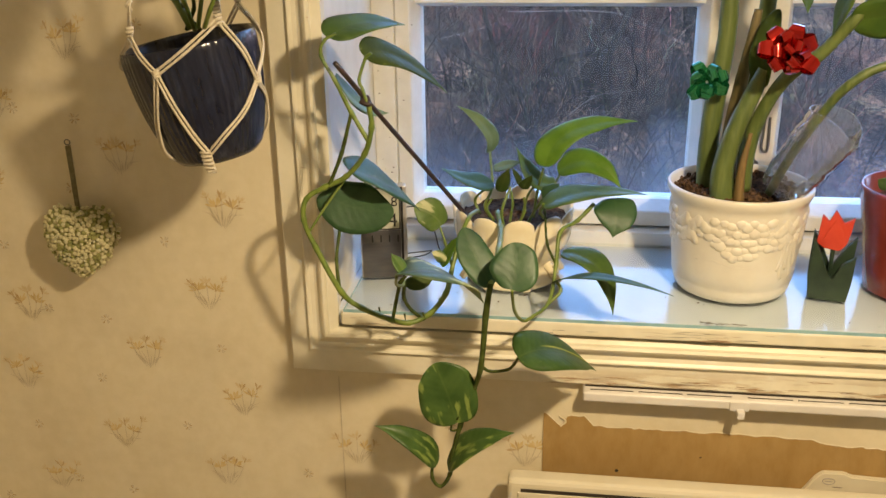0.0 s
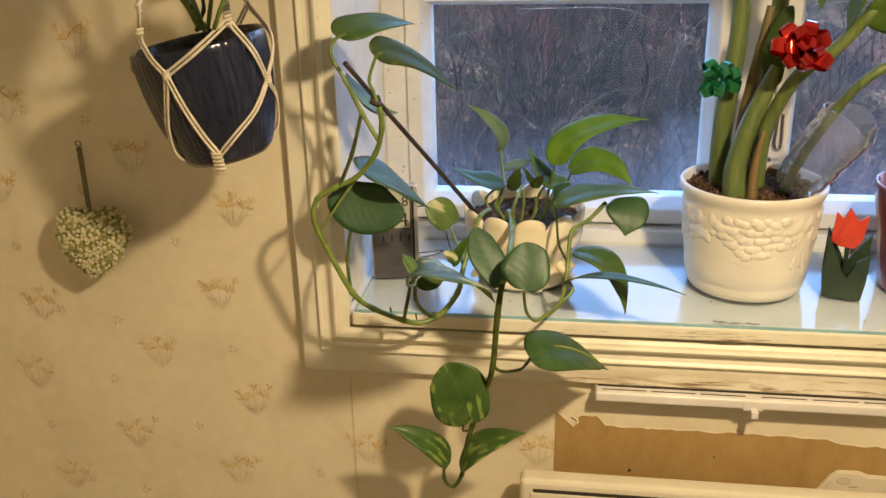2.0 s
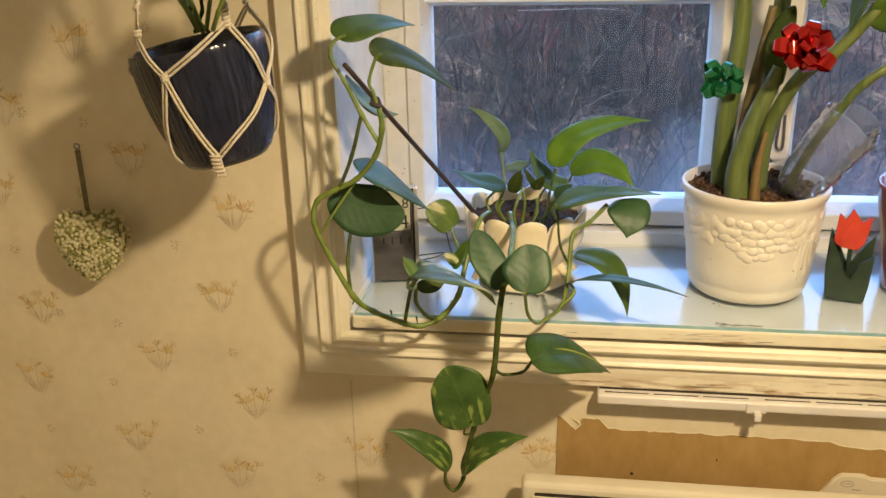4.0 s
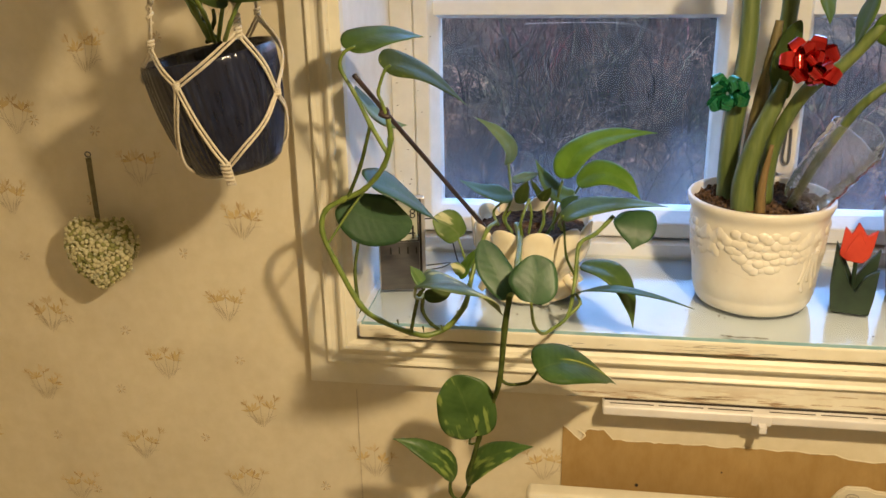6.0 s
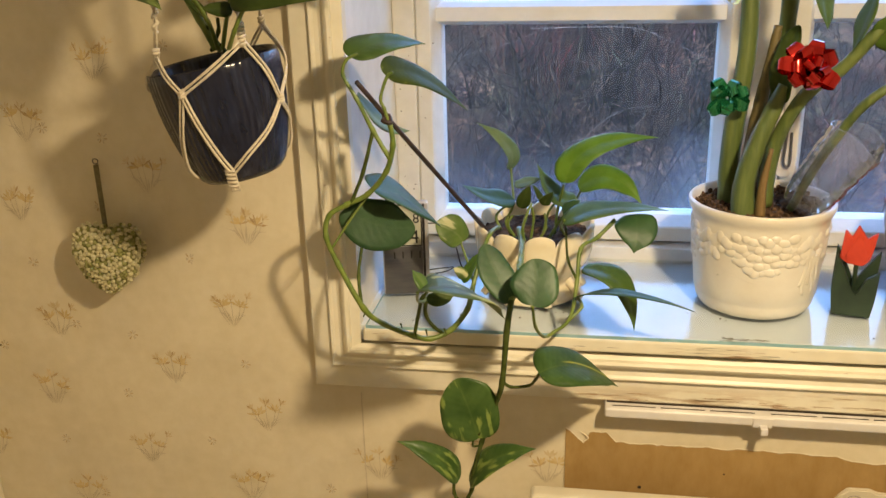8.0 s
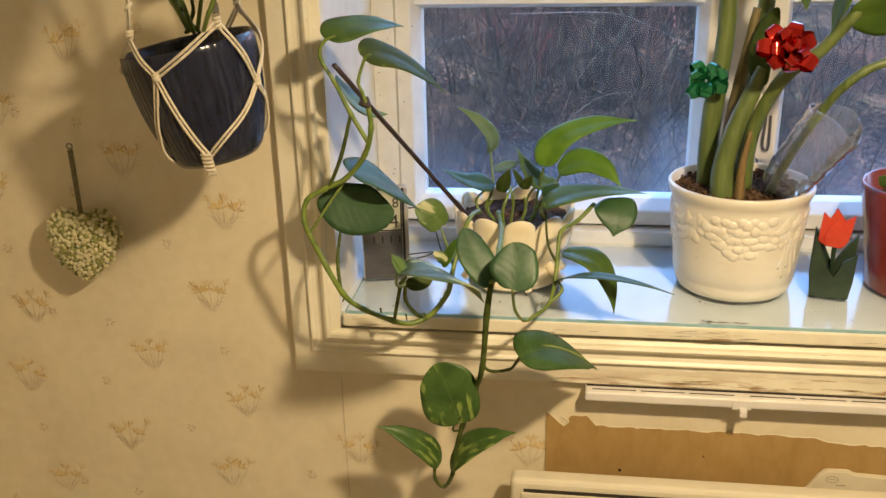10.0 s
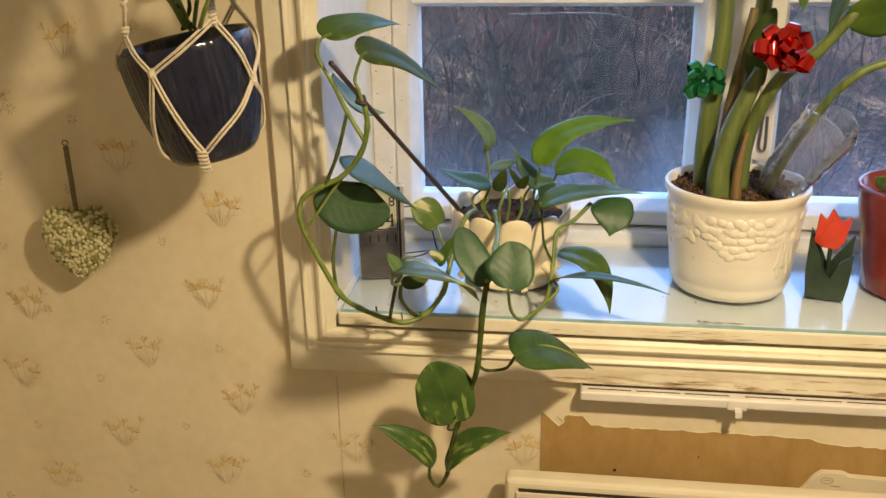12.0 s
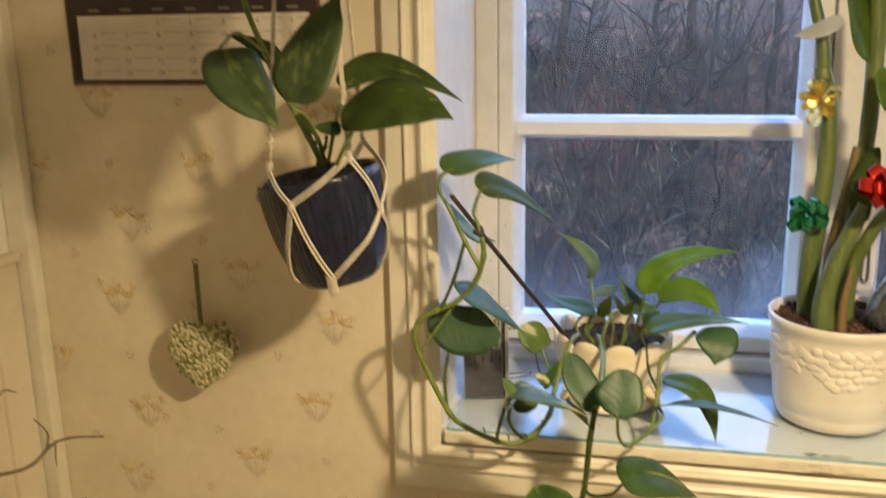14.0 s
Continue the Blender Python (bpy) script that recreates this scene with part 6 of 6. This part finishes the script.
# ---- outside: bank with a leafless thicket at dusk ----
def ground_z(x, y):
    t = max(0.0, min(1.0, (y - 1.0) / 14.0))
    return -0.9 + 2.6 * t * t * (3 - 2 * t) + 0.10 * noise.noise(Vector((x * 0.5, y * 0.5, 0)))


def ground_sheet():
    ys = [-900, -200, -60, -20, -8, -3] + [0.37 + 0.5 * k for k in range(30)] + [16, 20, 30, 60, 150, 400, 900]
    xs = [-900, -200, -60, -25] + [-14 + 0.8 * k for k in range(36)] + [25, 60, 200, 900]
    bm = bmesh.new()
    rows = [[bm.verts.new((x, y, ground_z(x, y))) for x in xs] for y in ys]
    for a, b in zip(rows, rows[1:]):
        for k in range(len(xs) - 1):
            bm.faces.new((a[k], a[k + 1], b[k + 1], b[k]))
    m, n, l, b = material("leaf_litter", 0.95)
    t = noise_node(n, l, 2.0, 5.0, 0.65)
    t.inputs["Distortion"].default_value = 0.8
    r = ramp_node(n, l, t.outputs["Fac"], [(0.36, (0.005, 0.006, 0.004)), (0.45, (0.024, 0.019, 0.013)), (0.54, (0.064, 0.047, 0.033)), (0.66, (0.16, 0.115, 0.08))])
    t2 = noise_node(n, l, 22.0, 4.0, 0.75)
    r2 = ramp_node(n, l, t2.outputs["Fac"], [(0.42, (0.06, 0.06, 0.06)), (0.50, (0.6, 0.58, 0.56)), (0.58, (1.6, 1.5, 1.45))])
    hue = noise_node(n, l, 0.8, 3.0)
    tint = ramp_node(n, l, hue.outputs["Fac"], [(0.40, (0.66, 0.84, 0.62)), (0.49, (1.0, 0.88, 0.80)), (0.57, (0.95, 0.76, 0.70))])
    litter = mixed(n, l, 1.0, r.outputs[0], r2.outputs[0], "MULTIPLY")
    l.new(mixed(n, l, 1.0, litter, tint.outputs[0], "MULTIPLY"), b.inputs["Base Color"])
    bump(n, l, b, t2.outputs["Fac"], 1.0, 0.05)
    tagged(link("ground", bm, m, smooth=True), "rising bank covered with brown dead leaves and grass", "ground", kind="structure")


ground_sheet()


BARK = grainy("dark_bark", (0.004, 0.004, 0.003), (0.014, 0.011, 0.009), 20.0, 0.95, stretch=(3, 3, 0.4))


def branch_material():
    m, n, l, b = material("bare_branches", 0.9)
    geo = n.new("ShaderNodeNewGeometry")
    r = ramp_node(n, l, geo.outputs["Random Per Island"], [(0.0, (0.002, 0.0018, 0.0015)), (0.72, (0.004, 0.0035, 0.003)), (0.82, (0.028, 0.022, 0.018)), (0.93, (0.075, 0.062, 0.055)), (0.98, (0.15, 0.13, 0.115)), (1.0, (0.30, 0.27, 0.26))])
    patch = noise_node(n, l, 0.9, 3.0)
    pm = ramp_node(n, l, patch.outputs["Fac"], [(0.56, (0, 0, 0)), (0.66, (1, 1, 1))])
    red = ramp_node(n, l, geo.outputs["Random Per Island"], [(0.0, (0.012, 0.006, 0.005)), (0.6, (0.034, 0.016, 0.014)), (1.0, (0.12, 0.055, 0.048))])
    hue = noise_node(n, l, 0.75, 3.0)
    tint = ramp_node(n, l, hue.outputs["Fac"], [(0.38, (0.55, 0.98, 0.60)), (0.46, (1.0, 0.95, 0.80)), (0.54, (1.45, 0.98, 0.66)), (0.62, (1.7, 0.72, 0.78))])
    mix = mixed(n, l, pm.outputs[0], r.outputs[0], red.outputs[0])
    l.new(mixed(n, l, 1.0, mix, tint.outputs[0], "MULTIPLY"), b.inputs["Base Color"])
    return m


def shoot(verts, faces, p, d, length, r, bend, rnd, segs):
    """A crooked tapering twig; returns the points along it."""
    base, along = len(verts), [p]
    q, way = p.copy(), d.copy()
    for i in range(segs + 1):
        s = i / segs
        rr = r * (1 - 0.78 * s)
        for k in range(3):
            a = k * 2.0944
            verts.append((q.x + rr * math.cos(a), q.y + rr * math.sin(a), q.z))
        way = (way + bend * (2.0 / segs) + Vector((rnd.gauss(0, 0.21), rnd.gauss(0, 0.10), rnd.gauss(0, 0.15)))).normalized()
        q = q + way * (length / segs)
        along.append(q)
    for i in range(segs):
        for k in range(3):
            a, b = base + i * 3 + k, base + i * 3 + (k + 1) % 3
            faces.append((a, b, b + 3, a + 3))
    return along


def thicket():
    rnd = random.Random(17)
    verts, faces, dark = [], [], []
    for _ in range(6500):
        y = 2.8 + 7.2 * rnd.random() ** 0.75
        x = rnd.uniform(-0.3 - 0.34 * y, 1.1 + 0.68 * y)
        clump = noise.noise(Vector((x * 0.6, y * 0.4, 5.0)))
        if clump < -0.12 and rnd.random() < 0.8:
            continue
        lean = Vector((rnd.gauss(0, 0.26), rnd.gauss(0, 0.25), 1)).normalized()
        bend = Vector((rnd.gauss(0, 0.45), rnd.gauss(0, 0.2), rnd.uniform(-0.6, 0.1)))
        length = rnd.uniform(0.35, 1.6)
        thick = rnd.random() < 0.10
        r = rnd.uniform(0.0013, 0.0034) * (0.45 + y / 6) * (3.0 if thick else 1.0)
        first = len(faces)
        p = Vector((x, y, ground_z(x, y) - 0.05))
        stem = shoot(verts, faces, p, lean, length, r, bend, rnd, 6)
        for _ in range(6):
            q = rnd.choice(stem[1:])
            d = (lean * 0.6 + Vector((rnd.gauss(0, 1.0), rnd.gauss(0, 0.6), rnd.gauss(0, 0.6)))).normalized()
            side = shoot(verts, faces, q, d, length * rnd.uniform(0.06, 0.24), r * 0.5, Vector((rnd.gauss(0, 0.5), 0, rnd.gauss(-0.1, 0.4))), rnd, 2)
            shoot(verts, faces, side[1], (d + Vector((rnd.gauss(0, 0.9), 0, rnd.gauss(0, 0.7)))).normalized(), length * rnd.uniform(0.03, 0.10), r * 0.4, Vector((0, 0, 0)), rnd, 1)
        dark += [1 if thick else 0] * (len(faces) - first)
    me = bpy.data.meshes.new("thicket")
    me.from_pydata(verts, [], faces)
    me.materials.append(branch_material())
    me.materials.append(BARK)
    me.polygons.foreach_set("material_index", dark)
    tagged(new("thicket", me), "dense leafless thicket of grey and reddish brush on the bank", "thicket", kind="stuff")


thicket()


def bare_tree(x, y, height, r, seed):
    rnd = random.Random(seed)
    tree = empty("bare_tree", "slim leafless dark tree standing on the bank", "tree", "trees on the bank")
    tree.location = (x, y, ground_z(x, y) - 0.1)
    pts = [Vector((0, 0, 0))]
    lean = rnd.uniform(-0.18, 0.18)
    for k in range(1, 8):
        pts.append(Vector((lean * height * k / 7 + rnd.gauss(0, 0.05), rnd.gauss(0, 0.04), height * k / 7)))
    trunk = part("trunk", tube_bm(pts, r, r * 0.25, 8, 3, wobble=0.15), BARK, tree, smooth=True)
    bm = bmesh.new()
    for k in range(22):
        f = rnd.uniform(0.25, 0.97)
        at = pts[0].lerp(pts[-1], f)
        i = min(6, int(f * 7))
        at = pts[i].lerp(pts[i + 1], f * 7 - i)
        d = Vector((rnd.choice((-1, 1)) * rnd.uniform(0.4, 1), rnd.uniform(-0.6, 0.6), rnd.uniform(0.2, 1.0))).normalized()
        ln = height * rnd.uniform(0.12, 0.34) * (1.2 - f * 0.7)
        mid = at + d * ln * 0.5 + Vector((rnd.gauss(0, 0.06), 0, rnd.gauss(0, 0.06)))
        end = at + d * ln + Vector((rnd.gauss(0, 0.1), 0, rnd.uniform(0, 0.3)))
        tube_bm([at, mid, end], r * 0.26, r * 0.05, 5, 3, bm=bm)
        for _ in range(4):
            g = rnd.uniform(0.3, 0.95)
            q = at.lerp(end, g)
            tube_bm([q, q + Vector((rnd.gauss(0, 0.16), rnd.gauss(0, 0.08), rnd.uniform(-0.05, 0.30)))], r * 0.08, r * 0.03, 4, 2, bm=bm)
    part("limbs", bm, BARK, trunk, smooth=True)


for k, (tx, ty, th_, tr) in enumerate(((-2.1, 7.6, 3.2, 0.05), (-0.6, 9.4, 3.4, 0.06), (0.1, 6.6, 2.8, 0.04), (1.35, 7.4, 3.2, 0.05), (0.75, 10.2, 3.2, 0.06), (2.6, 8.4, 3.2, 0.055), (-1.4, 10.6, 3.2, 0.06), (3.9, 9.6, 3.2, 0.06), (-3.4, 10.0, 3.2, 0.06), (0.55, 5.4, 2.4, 0.03), (-0.35, 5.0, 2.2, 0.025))):
    bare_tree(tx, ty, th_, tr, 60 + k)


def cane(points, r):
    tagged(link("bramble_cane", tube_bm(points, r, r * 0.35, 6, 10), CANE, smooth=True), "long pale arching dry bramble cane", "cane", "canes on the bank")


CANE = grainy("pale_dry_cane", (0.13, 0.115, 0.105), (0.20, 0.18, 0.17), 20.0, 0.9)
cane([(-0.020, 4.200, 0.799), (0.492, 4.000, 0.824), (0.690, 3.900, 0.774), (0.897, 3.800, 0.683)], 0.0017)
cane([(0.270, 3.600, 0.288), (0.337, 3.500, 0.398), (0.465, 3.400, 0.509), (0.621, 3.400, 0.533)], 0.0016)
cane([(0.190, 3.900, 0.228), (0.602, 3.900, 0.343)], 0.0011)
cane([(-0.488, 4.600, 0.585), (-0.214, 4.600, 0.654), (0.151, 4.600, 0.792)], 0.0013)


def far_wood():
    """Distance behind the brush: a dim wood edge with bright sky painted between the trunks."""
    bm = bmesh.new()
    xs = [-30 + 2.0 * k for k in range(34)]
    lo = [bm.verts.new((x, 16.0 + noise.noise(Vector((x, 0, 0))), 0.5)) for x in xs]
    hi = [bm.verts.new((x, 16.5, 5.2 + 1.0 * noise.noise(Vector((x * 0.7, 3, 0))))) for x in xs]
    for k in range(len(xs) - 1):
        bm.faces.new((lo[k], lo[k + 1], hi[k + 1], hi[k]))
    m, n, l, b = material("wood_edge", 1.0)
    t = noise_node(n, l, 2.6, 5.0, 0.7, stretch=(2.4, 1, 0.8))
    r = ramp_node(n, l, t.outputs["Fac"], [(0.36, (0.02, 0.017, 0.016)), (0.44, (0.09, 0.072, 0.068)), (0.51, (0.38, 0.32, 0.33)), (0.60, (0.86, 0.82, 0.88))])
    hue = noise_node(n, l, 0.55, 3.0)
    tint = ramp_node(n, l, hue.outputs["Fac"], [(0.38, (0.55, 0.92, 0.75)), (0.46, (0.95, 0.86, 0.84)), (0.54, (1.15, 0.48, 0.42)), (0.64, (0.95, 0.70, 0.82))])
    # bluish-white patches: bright sky between trunks, put into the base colour
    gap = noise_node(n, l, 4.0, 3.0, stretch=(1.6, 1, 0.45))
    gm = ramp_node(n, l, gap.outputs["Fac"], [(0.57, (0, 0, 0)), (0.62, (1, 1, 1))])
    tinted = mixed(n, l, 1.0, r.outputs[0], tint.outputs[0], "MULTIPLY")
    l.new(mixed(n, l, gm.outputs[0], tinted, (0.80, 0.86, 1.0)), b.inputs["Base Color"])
    tagged(link("backdrop", bm, m), "dim leafless wood edge behind the thicket, bright sky painted into its gaps", "backdrop", kind="structure")


far_wood()
